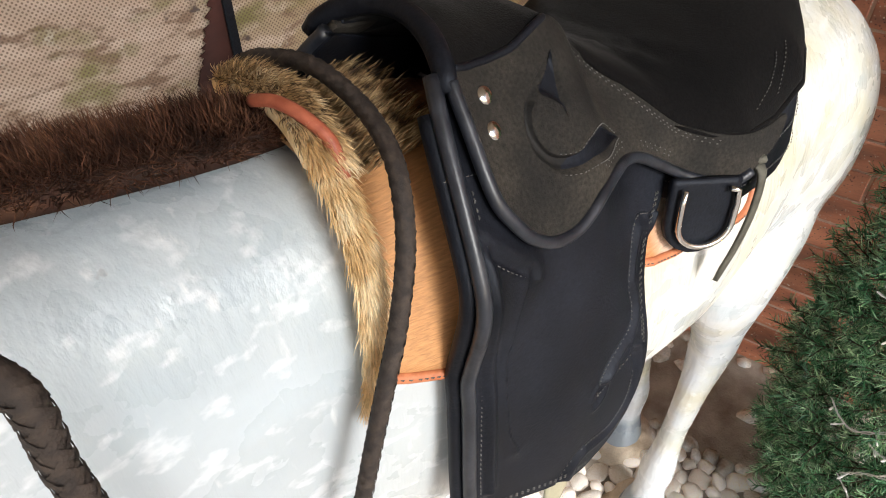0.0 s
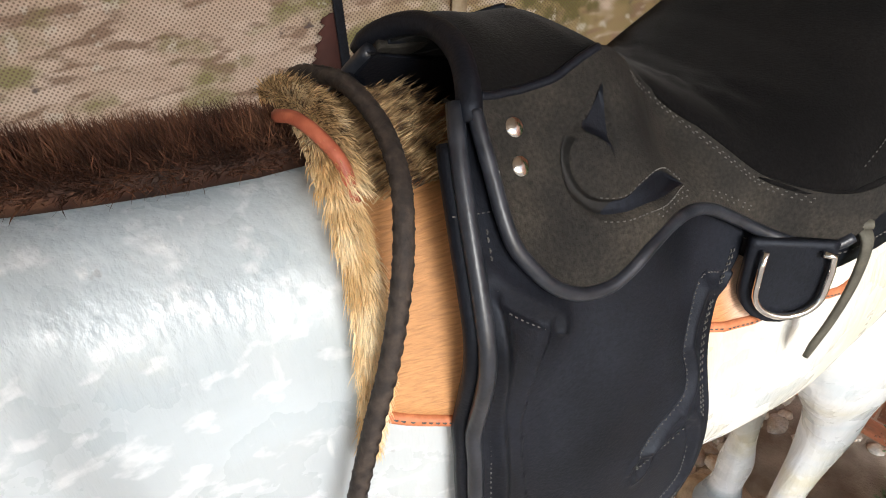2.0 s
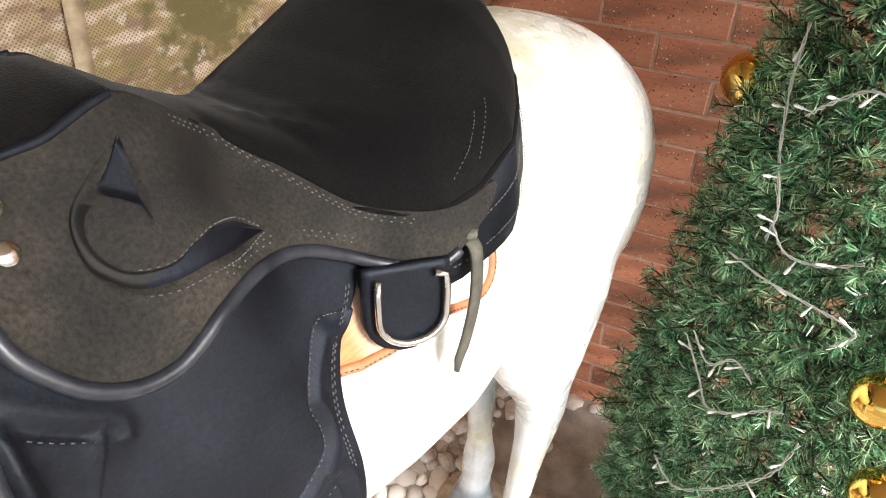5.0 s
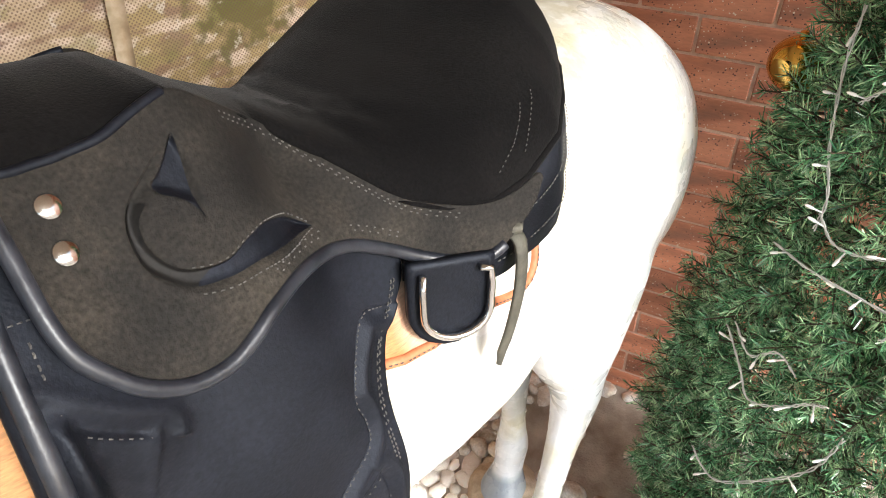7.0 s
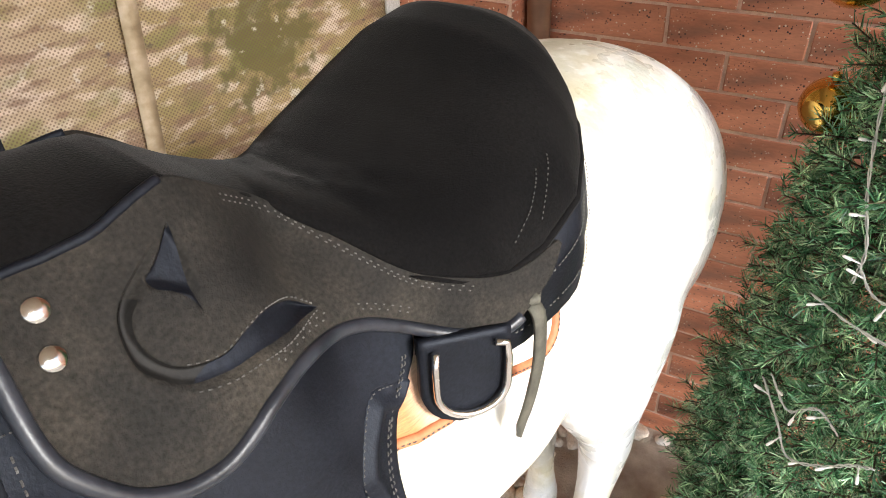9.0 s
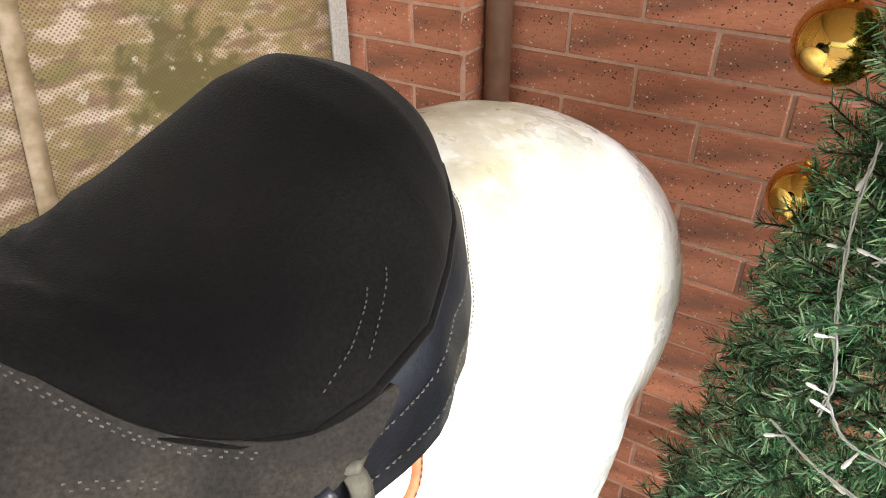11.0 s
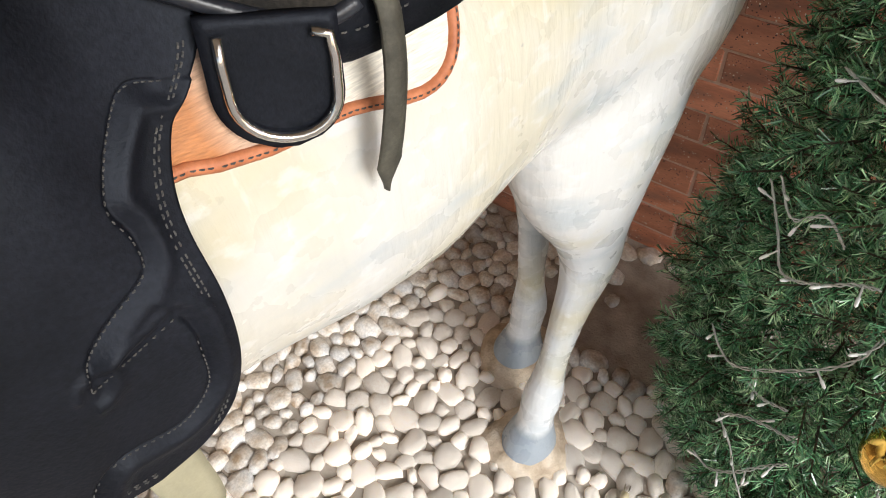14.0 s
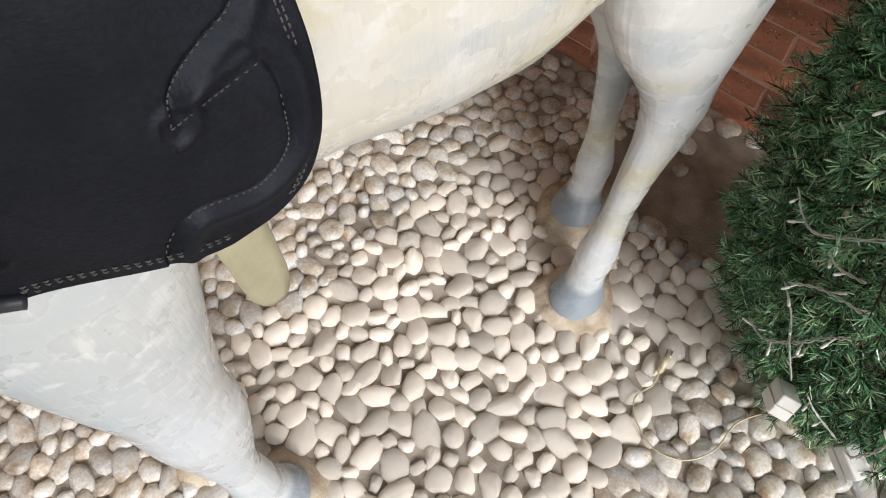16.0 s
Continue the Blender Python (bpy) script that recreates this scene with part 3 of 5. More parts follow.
    done.name = "horse_statue"
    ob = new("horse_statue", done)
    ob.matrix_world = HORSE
    for p in done.polygons:
        p.use_smooth = True
    return tagged(ob, "life-size white painted horse statue on pebble floor", "statue")


horse = build_horse()


# ---- the saddle ----
saddle = empty("saddle", HORSE, "black leather and suede riding saddle on the horse statue", "saddle")
PROFILE = [(0.7, 0.2), (0.8, 0.245), (0.85, 0.254), (0.9, 0.259), (1.0, 0.255), (1.1, 0.238), (1.15, 0.224), (1.2, 0.204), (1.25, 0.175), (1.29, 0.147), (1.31, 0.131), (1.34, 0.105)]
FLARE = [(-0.66, 0.012), (-0.62, 0.01), (-0.56, 0.0), (-0.48, 0.0), (-0.42, -0.022), (-0.36, -0.022), (-0.3, 0.016), (-0.26, 0.028), (-0.2, 0.03)]


MIDDLE = -0.066


def side_w(s, z):
    front = ease((-0.52 - s) / 0.13) * ease((1.2 - z) / 0.1)
    waist = math.exp(-((s + 0.405) / 0.036) ** 2) * ease((z - 1.195) / 0.06)
    return -(smooth_table(z, PROFILE) + ease((z - 0.98) / 0.19) * smooth_table(s, FLARE) - 0.032 * front - 0.034 * waist)


def on_side(s, z, out=0.0, side=-1):
    """A point on the saddle's side; side -1 near, 1 far."""
    w = side_w(s, z) - out
    return Vector((s, w if side < 0 else 2 * MIDDLE - 0.03 - w, z))


def out_of_side(p):
    side = -1 if p[1] < MIDDLE else 1
    a, b, c = on_side(p[0], p[2], 0, side), on_side(p[0] + 0.004, p[2], 0, side), on_side(p[0], p[2] + 0.004, 0, side)
    n = (b - a).cross(c - a)
    n.normalize()
    return n if n.y * side > 0 else -n


# seat and pommel: s, half width on the near and far side, edge height, middle height
FRONT = [(-0.592, 0.066, 1.307, 1.337), (-0.57, 0.056, 1.309, 1.337), (-0.53, 0.047, 1.31, 1.33), (-0.49, 0.038, 1.315, 1.325), (-0.473, 0.034, 1.315, 1.319), (-0.456, 0.033, 1.303, 1.308), (-0.432, 0.026, 1.284, 1.29), (-0.406, 0.026, 1.26, 1.275), (-0.38, 0.056, 1.229, 1.26), (-0.351, 0.087, 1.198, 1.247), (-0.322, 0.108, 1.185, 1.246), (-0.29, 0.128, 1.181, 1.252), (-0.252, 0.138, 1.186, 1.262)]
SEAT = [(s, -side_w(s, z) + MIDDLE + 0.008, far, z, m) for s, far, z, m in FRONT] + [(-0.2, 0.18, 0.139, 1.203, 1.284), (-0.16, 0.16, 0.132, 1.217, 1.305), (-0.125, 0.136, 0.122, 1.226, 1.313), (-0.095, 0.106, 0.106, 1.231, 1.303), (-0.07, 0.078, 0.084, 1.232, 1.284), (-0.052, 0.047, 0.055, 1.23, 1.261), (-0.044, 0.02, 0.022, 1.222, 1.235)]


def seat_row(s):
    return [lerp_table(s, [(r[0], r[k]) for r in SEAT]) for k in (1, 2, 3, 4)]


def seat_point(s, v, down=0.0):
    near, far, edge, mid = seat_row(s)
    half = near if v < 0 else far
    p = 2.0 if s < -0.45 else 2.6
    rise = max(0.0, 1 - abs(v) ** p) ** (1 / 1.6)
    fold = 0.0
    if abs(v) > 0.12:
        k = min(1.0, (abs(v) - 0.12) / 0.2) * max(0.0, 1 - max(0.0, abs(v) - 0.55) / 0.25)
        for at, size in ((-0.395 + 0.11 * abs(v), 0.0045), (-0.368 + 0.13 * abs(v), 0.003)):
            fold += size * k * math.exp(-((s - at) / 0.007) ** 2)
    arch = 0.027 * (1 - v * v) * ease((-0.5 - s) / 0.09)
    return Vector((s + arch, MIDDLE + v * half, edge + (mid - edge) * rise + fold - down))


def build_seat():
    bm = bmesh.new()
    ss = [c.x for c in curve_through([(r[0], 0, 0) for r in SEAT], 6)]
    vs = [math.sin(math.pi / 2 * k / 14) for k in range(-14, 15)]
    rows = [[seat_point(s, v) for v in vs] for s in ss]
    shell_into(bm, rows, lambda p: Vector((0.0, -0.01 * math.copysign(min(1, abs(p[1] - MIDDLE) / 0.1), p[1] - MIDDLE), -0.014)))
    ob = part("seat", bm, M_SEAT, saddle, "soft black suede seat with raised cantle")
    bm = bmesh.new()
    for shift in (0.0, 0.016):
        line = [seat_point(-0.226 - 0.054 * k / 12 + shift + shift * k / 12, -0.86 - 0.11 * (k / 12) ** 0.7) for k in range(13)]
        stitches_into(bm, [p + Vector((0, -0.0008, 0.0008)) for p in line], (0, -0.7, 0.7), 0.0022, 0.0012, 0.00035)
    tagged(part("stitching", bm, M_THREAD, ob, "pale thread stitching", smooth=False), kind="stuff")
    return ob


seat = build_seat()

# skirts: the upper seam and the lower edge, from the pommel to the rear
SKIRT_TOP = [(-0.586, 1.316), (-0.578, 1.314), (-0.57, 1.312), (-0.56, 1.311), (-0.55, 1.31), (-0.54, 1.31), (-0.53, 1.31), (-0.52, 1.311), (-0.507, 1.314), (-0.49, 1.317), (-0.473, 1.317), (-0.456, 1.306), (-0.432, 1.286), (-0.406, 1.263), (-0.38, 1.231), (-0.351, 1.2), (-0.322, 1.187), (-0.297, 1.182), (-0.272, 1.182), (-0.252, 1.184), (-0.236, 1.184)]
SKIRT_LOW = [(-0.588, 1.314), (-0.591, 1.3), (-0.594, 1.28), (-0.597, 1.258), (-0.596, 1.24), (-0.588, 1.224), (-0.574, 1.206), (-0.553, 1.193), (-0.53, 1.19), (-0.51, 1.195), (-0.49, 1.202), (-0.462, 1.204), (-0.428, 1.196), (-0.402, 1.186), (-0.374, 1.168), (-0.35, 1.152), (-0.327, 1.142), (-0.303, 1.141), (-0.275, 1.155), (-0.253, 1.166), (-0.234, 1.18)]


def skirt_edges(side, out):
    top = curve_through([on_side(s, z, out, side) for s, z in SKIRT_TOP], 5)
    low = curve_through([on_side(s, z, out, side) for s, z in SKIRT_LOW], 5)
    return top, low


# the pressed curl on the skirt: outer line, inner line and the spur at its head
CURL_OUT = [(-0.489, 1.301), (-0.5133, 1.2903), (-0.533, 1.2791), (-0.541, 1.2671), (-0.5424, 1.2508), (-0.5339, 1.2383), (-0.525, 1.2309), (-0.5059, 1.2252), (-0.4824, 1.2228), (-0.4543, 1.2168), (-0.4254, 1.2124)]
CURL_IN = [(-0.5189, 1.2782), (-0.5295, 1.2717), (-0.5335, 1.2622), (-0.5305, 1.2503), (-0.521, 1.2417), (-0.5013, 1.2371), (-0.4828, 1.2399), (-0.4646, 1.2389), (-0.4423, 1.2284), (-0.4254, 1.2124)]
SPUR_LEFT = [(-0.4885, 1.3005), (-0.5048, 1.2889), (-0.517, 1.2812), (-0.508, 1.2752), (-0.499, 1.2683)]
SPUR_RIGHT = [(-0.4879, 1.3005), (-0.4877, 1.288), (-0.4921, 1.2718), (-0.495, 1.265), (-0.4981, 1.2572)]


def flat_curve(pts, n=8):
    return np.array([(p.x, p.z) for p in curve_through([(a, 0, b) for a, b in pts], n)])


def line_distance(q, line):
    """Distance of each point to a line, and on which side of it the point lies (positive to the rear of a falling line)."""
    best, sign = np.full(len(q), 9.0), np.ones(len(q))
    for a, b in zip(line, line[1:]):
        d = b - a
        k = np.clip(((q - a) @ d) / max(d @ d, 1e-12), 0, 1)
        o = q - a - k[:, None] * d
        r = np.hypot(o[:, 0], o[:, 1])
        near = r < best
        best = np.where(near, r, best)
        sign = np.where(near, np.sign(d[0] * o[:, 1] - d[1] * o[:, 0]), sign)
    return best, sign


def inside(q, ring):
    odd = np.zeros(len(q), bool)
    for (x0, y0), (x1, y1) in zip(ring, np.roll(ring, -1, 0)):
        if y0 != y1:
            odd ^= ((y0 > q[:, 1]) != (y1 > q[:, 1])) & (q[:, 0] < (x1 - x0) * (q[:, 1] - y0) / (y1 - y0) + x0)
    return odd


def curl_depths(q):
    """How far the curl is pressed into the suede at each (s, z)."""
    outer, inner = flat_curve(CURL_OUT), flat_curve(CURL_IN)
    depth = np.zeros(len(q))
    for ring, soft, deep in ((np.concatenate([outer, inner[::-1]]), 0.0042, 0.0062), (np.concatenate([flat_curve(SPUR_LEFT), flat_curve(SPUR_RIGHT)[::-1]]), 0.0035, 0.0062)):
        d, _ = line_distance(q, np.concatenate([ring, ring[:1]]))
        k = np.clip(np.where(inside(q, ring), d, -d) / soft + 0.15, 0, 1)
        depth = np.maximum(depth, deep * k * k * (3 - 2 * k))
    return depth


def finer(pts):
    out = []
    for a, b in zip(pts, pts[1:]):
        out += [a, a.lerp(b, 0.5)]
    return out + [pts[-1]]


def build_skirt(side):
    bm = bmesh.new()
    top, low = skirt_edges(side, 0.010)
    top, low = finer(top), finer(low)
    rows = []
    for a, b in zip(top, low):
        row = []
        for k in range(81):
            row.append((a.x + (b.x - a.x) * k / 80, a.z + (b.z - a.z) * k / 80))
        rows.append(row)
    deep = curl_depths(np.array(rows).reshape(-1, 2)).reshape(len(rows), -1) if side < 0 else np.zeros((len(rows), 81))
    rows = [[on_side(s, z, 0.011 - d, side) for (s, z), d in zip(r, dr)] for r, dr in zip(rows, deep)]
    shell_into(bm, rows, lambda p: out_of_side(p) * -0.007)
    sk = part("skirt", bm, M_SUEDE, saddle, "worn brown-black suede skirt with embossed curl")
    bm = bmesh.new()
    tube_into(bm, [p + out_of_side(p) * 0.0005 for p in low[4:-26]], 0.0052, 8)
    part("piping", bm, M_PIPING, sk, "glossy black piping")
    bm = bmesh.new()
    tube_into(bm, [on_side(p.x, p.z - 0.001, 0.0095, side) for p in top[8:98]], 0.0032, 8)
    part("welt", bm, M_LEATHER, sk, "rolled black leather welt")
    bm = bmesh.new()
    for inset in (0.011, 0.0145):
        line = [Vector((p.x, p.y, p.z)) for p in low]
        pts = []
        for i in range(6, len(line) - 24):
            d = (line[i + 1] - line[i - 1]).normalized()
            o = out_of_side(line[i])
            inward = o.cross(d).normalized()
            if inward.z < 0 and i > 60:
                inward = -inward
            if i <= 60 and inward.x < 0:
                inward = -inward
            q = line[i] + inward * inset
            pts.append(on_side(q.x, q.z, 0.0104, side))
        stitches_into(bm, pts, out_of_side)
    for drop in (0.006, 0.0095):
        pts = [on_side(p.x, p.z - drop, 0.0104, side) for p in top[110:-4]]
        stitches_into(bm, pts, out_of_side)
    pts = [on_side(p.x, p.z - 0.007, 0.0104, side) for p in top[8:100]]
    stitches_into(bm, pts, out_of_side)
    part("stitching", bm, M_THREAD, sk, "pale thread stitching", smooth=False)["kind"] = "stuff"
    # smooth black leather inlays at the spur and along the curl's tip
    if side < 0:
        for lo, hi, mat in ((flat_curve(CURL_IN)[2:41], flat_curve(CURL_OUT)[16:49], M_PRESSED), (flat_curve(CURL_IN)[40:], flat_curve(CURL_OUT)[48:], M_LEATHER), (flat_curve(SPUR_LEFT), flat_curve(SPUR_RIGHT), M_LEATHER)):
            bm = bmesh.new()
            flat = []
            for i in range(25):
                a, b = lo[round(i * (len(lo) - 1) / 24)], hi[round(i * (len(hi) - 1) / 24)]
                flat.append([a + (b - a) * (0.12 + 0.76 * k / 8) for k in range(9)])
            deep = curl_depths(np.array(flat).reshape(-1, 2)).reshape(25, 9)
            grid_into(bm, [[on_side(p[0], p[1], 0.0116 - d, side) for p, d in zip(r, dr)] for r, dr in zip(flat, deep)])
            part("inlay", bm, mat, sk, "smooth black pressed leather")
        bm = bmesh.new()
        stitches_into(bm, [on_side(a, b - 0.001, 0.0113, side) for a, b in flat_curve(CURL_OUT)[40:]], out_of_side, 0.0022, 0.0012, 0.0004)
        stitches_into(bm, [on_side(a, b + 0.001, 0.0113, side) for a, b in flat_curve(CURL_IN)[32:]], out_of_side, 0.0022, 0.0012, 0.0004)
        tagged(part("stitching", bm, M_THREAD, sk, "pale thread stitching", smooth=False), kind="stuff")
    for s, z in ((-0.565, 1.294), (-0.571, 1.275)):
        bm = bmesh.new()
        bmesh.ops.create_uvsphere(bm, u_segments=18, v_segments=10, radius=0.0072)
        o = out_of_side(on_side(s, z, 0, side))
        q = o.to_track_quat("Z", "Y").to_matrix().to_4x4()
        bmesh.ops.transform(bm, matrix=Matrix.Translation(on_side(s, z, 0.011, side)) @ q @ Matrix.Diagonal((1, 1, 0.42, 1)), verts=bm.verts)
        part("rivet", bm, M_STEEL, sk, "domed polished steel rivet")


# flaps: front edge and rear edge from top to bottom
FLAP_FRONT = [(-0.596, 1.312), (-0.608, 1.288), (-0.62, 1.25), (-0.631, 1.2), (-0.636, 1.165), (-0.638, 1.14), (-0.64, 1.12), (-0.642, 1.107), (-0.643, 1.083), (-0.645, 1.06), (-0.647, 1.03), (-0.649, 1.0), (-0.65, 0.97), (-0.65, 0.95), (-0.646, 0.934), (-0.632, 0.924)]
FLAP_REAR = [(-0.6, 1.312), (-0.53, 1.285), (-0.45, 1.25), (-0.385, 1.2), (-0.362, 1.165), (-0.364, 1.14), (-0.382, 1.12), (-0.4, 1.107), (-0.415, 1.083), (-0.422, 1.055), (-0.424, 1.01), (-0.431, 0.965), (-0.443, 0.935), (-0.458, 0.917), (-0.482, 0.905), (-0.515, 0.902)]


def wave_line():
    return curve_through([(-0.392, 0, 1.128), (-0.412, 0, 1.134), (-0.43, 0, 1.122), (-0.446, 0, 1.105), (-0.453, 0, 1.09), (-0.45, 0, 1.072), (-0.455, 0, 1.053), (-0.482, 0, 1.042), (-0.503, 0, 1.028), (-0.511, 0, 1.008)], 6)


WAVE_TAIL = [(-0.511, 1.008), (-0.48, 1.014), (-0.454, 1.018)]
LEAF = [(-0.454, 1.018), (-0.45, 1.005), (-0.451, 0.985), (-0.458, 0.956), (-0.483, 0.94), (-0.52, 0.948), (-0.54, 0.94), (-0.552, 0.922), (-0.556, 0.905)]
KNEE_SEAM = [(-0.6223, 1.2185), (-0.6123, 1.2063), (-0.5975, 1.1911), (-0.5795, 1.1746)]
KNEE_REAR = [(-0.5806, 1.172), (-0.5943, 1.1479), (-0.6013, 1.1202), (-0.6063, 1.0927), (-0.607, 1.03), (-0.6, 1.0)]
KNEE_RIDGE = [(-0.618, 1.214), (-0.621, 1.1883), (-0.623, 1.141), (-0.6235, 1.0806), (-0.626, 1.0206), (-0.628, 0.9605)]


def flap_relief(q):
    """Moulded relief of the flap: stitched grooves with padded rolls behind them, and the knee roll."""
    out = np.zeros(len(q))
    wave = np.array([(p.x, p.z) for p in wave_line()])
    for line, deep, wide in ((wave, 0.006, 0.0048), (flat_curve(LEAF), 0.006, 0.0052), (flat_curve(KNEE_SEAM), 0.0042, 0.005), (flat_curve(WAVE_TAIL), 0.0012, 0.003)):
        d, side = line_distance(q, line)
        signed = d * side
        step = np.clip(signed / 0.0016 + 0.5, 0, 1)
        ends = np.clip(np.minimum(np.hypot(*(q - line[0]).T), np.hypot(*(q - line[-1]).T)) / 0.012, 0, 1)
        out -= deep * step * np.exp(-np.maximum(signed, 0) / wide) * ends
        out += 0.003 * np.exp(-((signed - 2.6 * wide) / (1.1 * wide)) ** 2) * ends
    d, _ = line_distance(q, flat_curve(KNEE_RIDGE))
    out += 0.0065 * np.exp(-(d / 0.0055) ** 2)
    d, side = line_distance(q, flat_curve(KNEE_REAR))
    out += 0.003 * np.exp(-(d / 0.012) ** 2) * np.where(side < 0, 1.0, 0.35)
    return out


def build_flap(side):
    bm = bmesh.new()
    front = curve_through([(s, 0, z) for s, z in FLAP_FRONT], 5)
    rear = curve_through([(s, 0, z) for s, z in FLAP_REAR], 5)
    a, b = (front, rear) if side > 0 else (finer(finer(front)), finer(finer(rear)))
    cols = 25 if side > 0 else 141
    flat = [[(p.x + (r.x - p.x) * k / (cols - 1), p.z + (r.z - p.z) * k / (cols - 1)) for k in range(cols)] for p, r in zip(a, b)]
    lift = flap_relief(np.array(flat).reshape(-1, 2)).reshape(len(flat), cols) if side < 0 else np.zeros((len(flat), cols))
    rows = [[on_side(s, z, o, side) for (s, z), o in zip(r, ro)] for r, ro in zip(flat, lift)]
    shell_into(bm, rows, (0, -0.009 * side, 0))
    fl = part("flap", bm, M_LEATHER, saddle, "matt black leather flap with moulded knee rolls")
    bm = bmesh.new()
    edge = [on_side(p.x, p.z, 0.001, side) for p in front]
    tube_into(bm, edge, 0.006, 8)
    part("front_roll", bm, M_PIPING, fl, "glossy black rolled front edge")
    bm = bmesh.new()
    tube_into(bm, [on_side(p.x - 0.001, p.z - 0.004, -0.0125, side) for p in front[4:]], 0.0075, 10)
    part("front_panel", bm, M_LEATHER, fl, "padded black panel edge behind the flap")
    if side > 0:
        return fl
    bm = bmesh.new()
    for line in (np.array([(p.x, p.z) for p in wave_line()]), flat_curve(LEAF), flat_curve(WAVE_TAIL), flat_curve(KNEE_SEAM)):
        stitches_into(bm, [on_side(a - 0.0012, b, 0.0006, side) for a, b in line], out_of_side, 0.0026, 0.0013, 0.0004)
    stitches_into(bm, [on_side(-0.627 + 0.033 * k / 8, 1.2638 - 0.0085 * k / 8, 0.0006, side) for k in range(9)], out_of_side, 0.0026, 0.0013, 0.0004)
    for inset in (0.0085, 0.0115):
        stitches_into(bm, [on_side(p.x - inset, p.z, 0.0005, side) for p in rear[25:66]], out_of_side)
        if inset < 0.01:
            stitches_into(bm, [on_side(p.x + 0.013, p.z, 0.0006, side) for p in front[10:]], out_of_side)
        low = [on_side(rear[-1].x + (front[-1].x - rear[-1].x) * k / 20, rear[-1].z + (front[-1].z - rear[-1].z) * k / 20 + inset, 0.0005, side) for k in range(21)]
        stitches_into(bm, low, out_of_side)
    part("stitching", bm, M_THREAD, fl, "pale thread stitching", smooth=False)["kind"] = "stuff"
    return fl


for side in (-1, 1):
    build_flap(side)
    build_skirt(side)


def build_panel():
    """The padded panel that shows under the cantle."""
    bm = bmesh.new()
    plan = [r for r in SEAT if r[0] >= -0.36]
    near = [Vector((r[0], MIDDLE - r[1], r[3])) for r in plan]
    far = [Vector((r[0], MIDDLE + r[2], r[3])) for r in plan[::-1]]
    ring = curve_through(near + [Vector((-0.04, MIDDLE, 1.22))] + far, 3)
    centre = Vector((-0.24, MIDDLE, 0))
    rows = []
    for grow, dz in ((0.9, 0.0), (1.0, -0.004), (1.035, -0.03), (1.06, -0.055), (1.05, -0.075), (0.97, -0.085), (0.8, -0.09)):
        rows.append([Vector((centre.x + (p.x - centre.x) * (grow + (0.08 if p.x > -0.15 and grow > 1.01 else 0)), centre.y + (p.y - centre.y) * (grow * 0.985), p.z + dz * (1 + 0.4 * max(0.0, min(1.0, (p.x + 0.26) / 0.1))))) for p in ring])
    grid_into(bm, rows)
    pn = part("panel", bm, M_LEATHER, saddle, "black padded leather panel below the cantle")
    bm = bmesh.new()
    stitches_into(bm, [p + (p - Vector((centre.x, centre.y, p.z))).normalized() * 0.001 for p in rows[2]], lambda p: (p - Vector((centre.x, centre.y, p.z))).normalized())
    stitches_into(bm, [p + (p - Vector((centre.x, centre.y, p.z))).normalized() * 0.001 for p in rows[3]], lambda p: (p - Vector((centre.x, centre.y, p.z))).normalized())
    part("stitching", bm, M_THREAD, pn, "pale thread stitching", smooth=False)["kind"] = "stuff"
    bm = bmesh.new()
    edge = [seat_point(r.x, -1) if r.y < MIDDLE else seat_point(r.x, 1) for r in ring]
    tube_into(bm, [p + Vector((0, 0, -0.002)) for p in edge], 0.0035, 6)
    part("welt", bm, M_SEAT, pn)


build_panel()


def build_front_arch():
    """Rolled front edge of the pommel and the seams beside it."""
    bm = bmesh.new()
    tube_into(bm, [seat_point(-0.592, v) + Vector((0, 0, -0.005)) for v in [k / 14 for k in range(-14, 15)]], 0.0085, 10)
    ar = part("pommel_roll", bm, M_LEATHER, saddle, "rolled black leather pommel edge")
    bm = bmesh.new()
    stitches_into(bm, [seat_point(-0.57 + 0.012 * abs(v), v) + Vector((0, 0, 0.0006)) for v in [k / 30 for k in range(-28, 29)]], (0, 0, 1))
    part("stitching", bm, M_THREAD, ar, "pale thread stitching", smooth=False)["kind"] = "stuff"


build_front_arch()


def build_ring_tab():
    """Leather tab with a steel D-ring below the skirt."""
    cs, cz = -0.34, 1.138

    def at(ds, dz, out):
        return Vector((cs + ds + 0.16 * dz, -0.237 - 0.6 * ds - out + 0.1 * dz, cz + dz - 0.14 * ds))
    bm = bmesh.new()
    rows = []
    for k in range(15):
        t = k / 14
        dz = 0.012 - 0.076 * t
        half = 0.0315 if dz > -0.03 else 0.0315 * math.sqrt(max(0.02, 1 - ((-0.03 - dz) / 0.0345) ** 2))
        rows.append([at(half * j / 6, dz, 0) for j in range(-6, 7)])
    shell_into(bm, rows, (0.003, 0.006, 0))
    tab = part("ring_tab", bm, M_LEATHER, saddle, "black leather tab behind the steel ring")
    bm = bmesh.new()
    arc = [(-0.025, 0.005), (-0.0255, -0.01), (-0.025, -0.03)] + [(0.025 * math.cos(a), -0.03 - 0.025 * math.sin(a)) for a in (math.pi - math.pi * k / 14 for k in range(1, 14))] + [(0.025, -0.03), (0.0255, -0.01), (0.024, 0.003), (0.016, 0.005)]
    tube_into(bm, [at(a, b, 0.006) for a, b in arc], 0.0031, 10)
    part("d_ring", bm, M_STEEL, tab, "polished steel D-ring")


build_ring_tab()


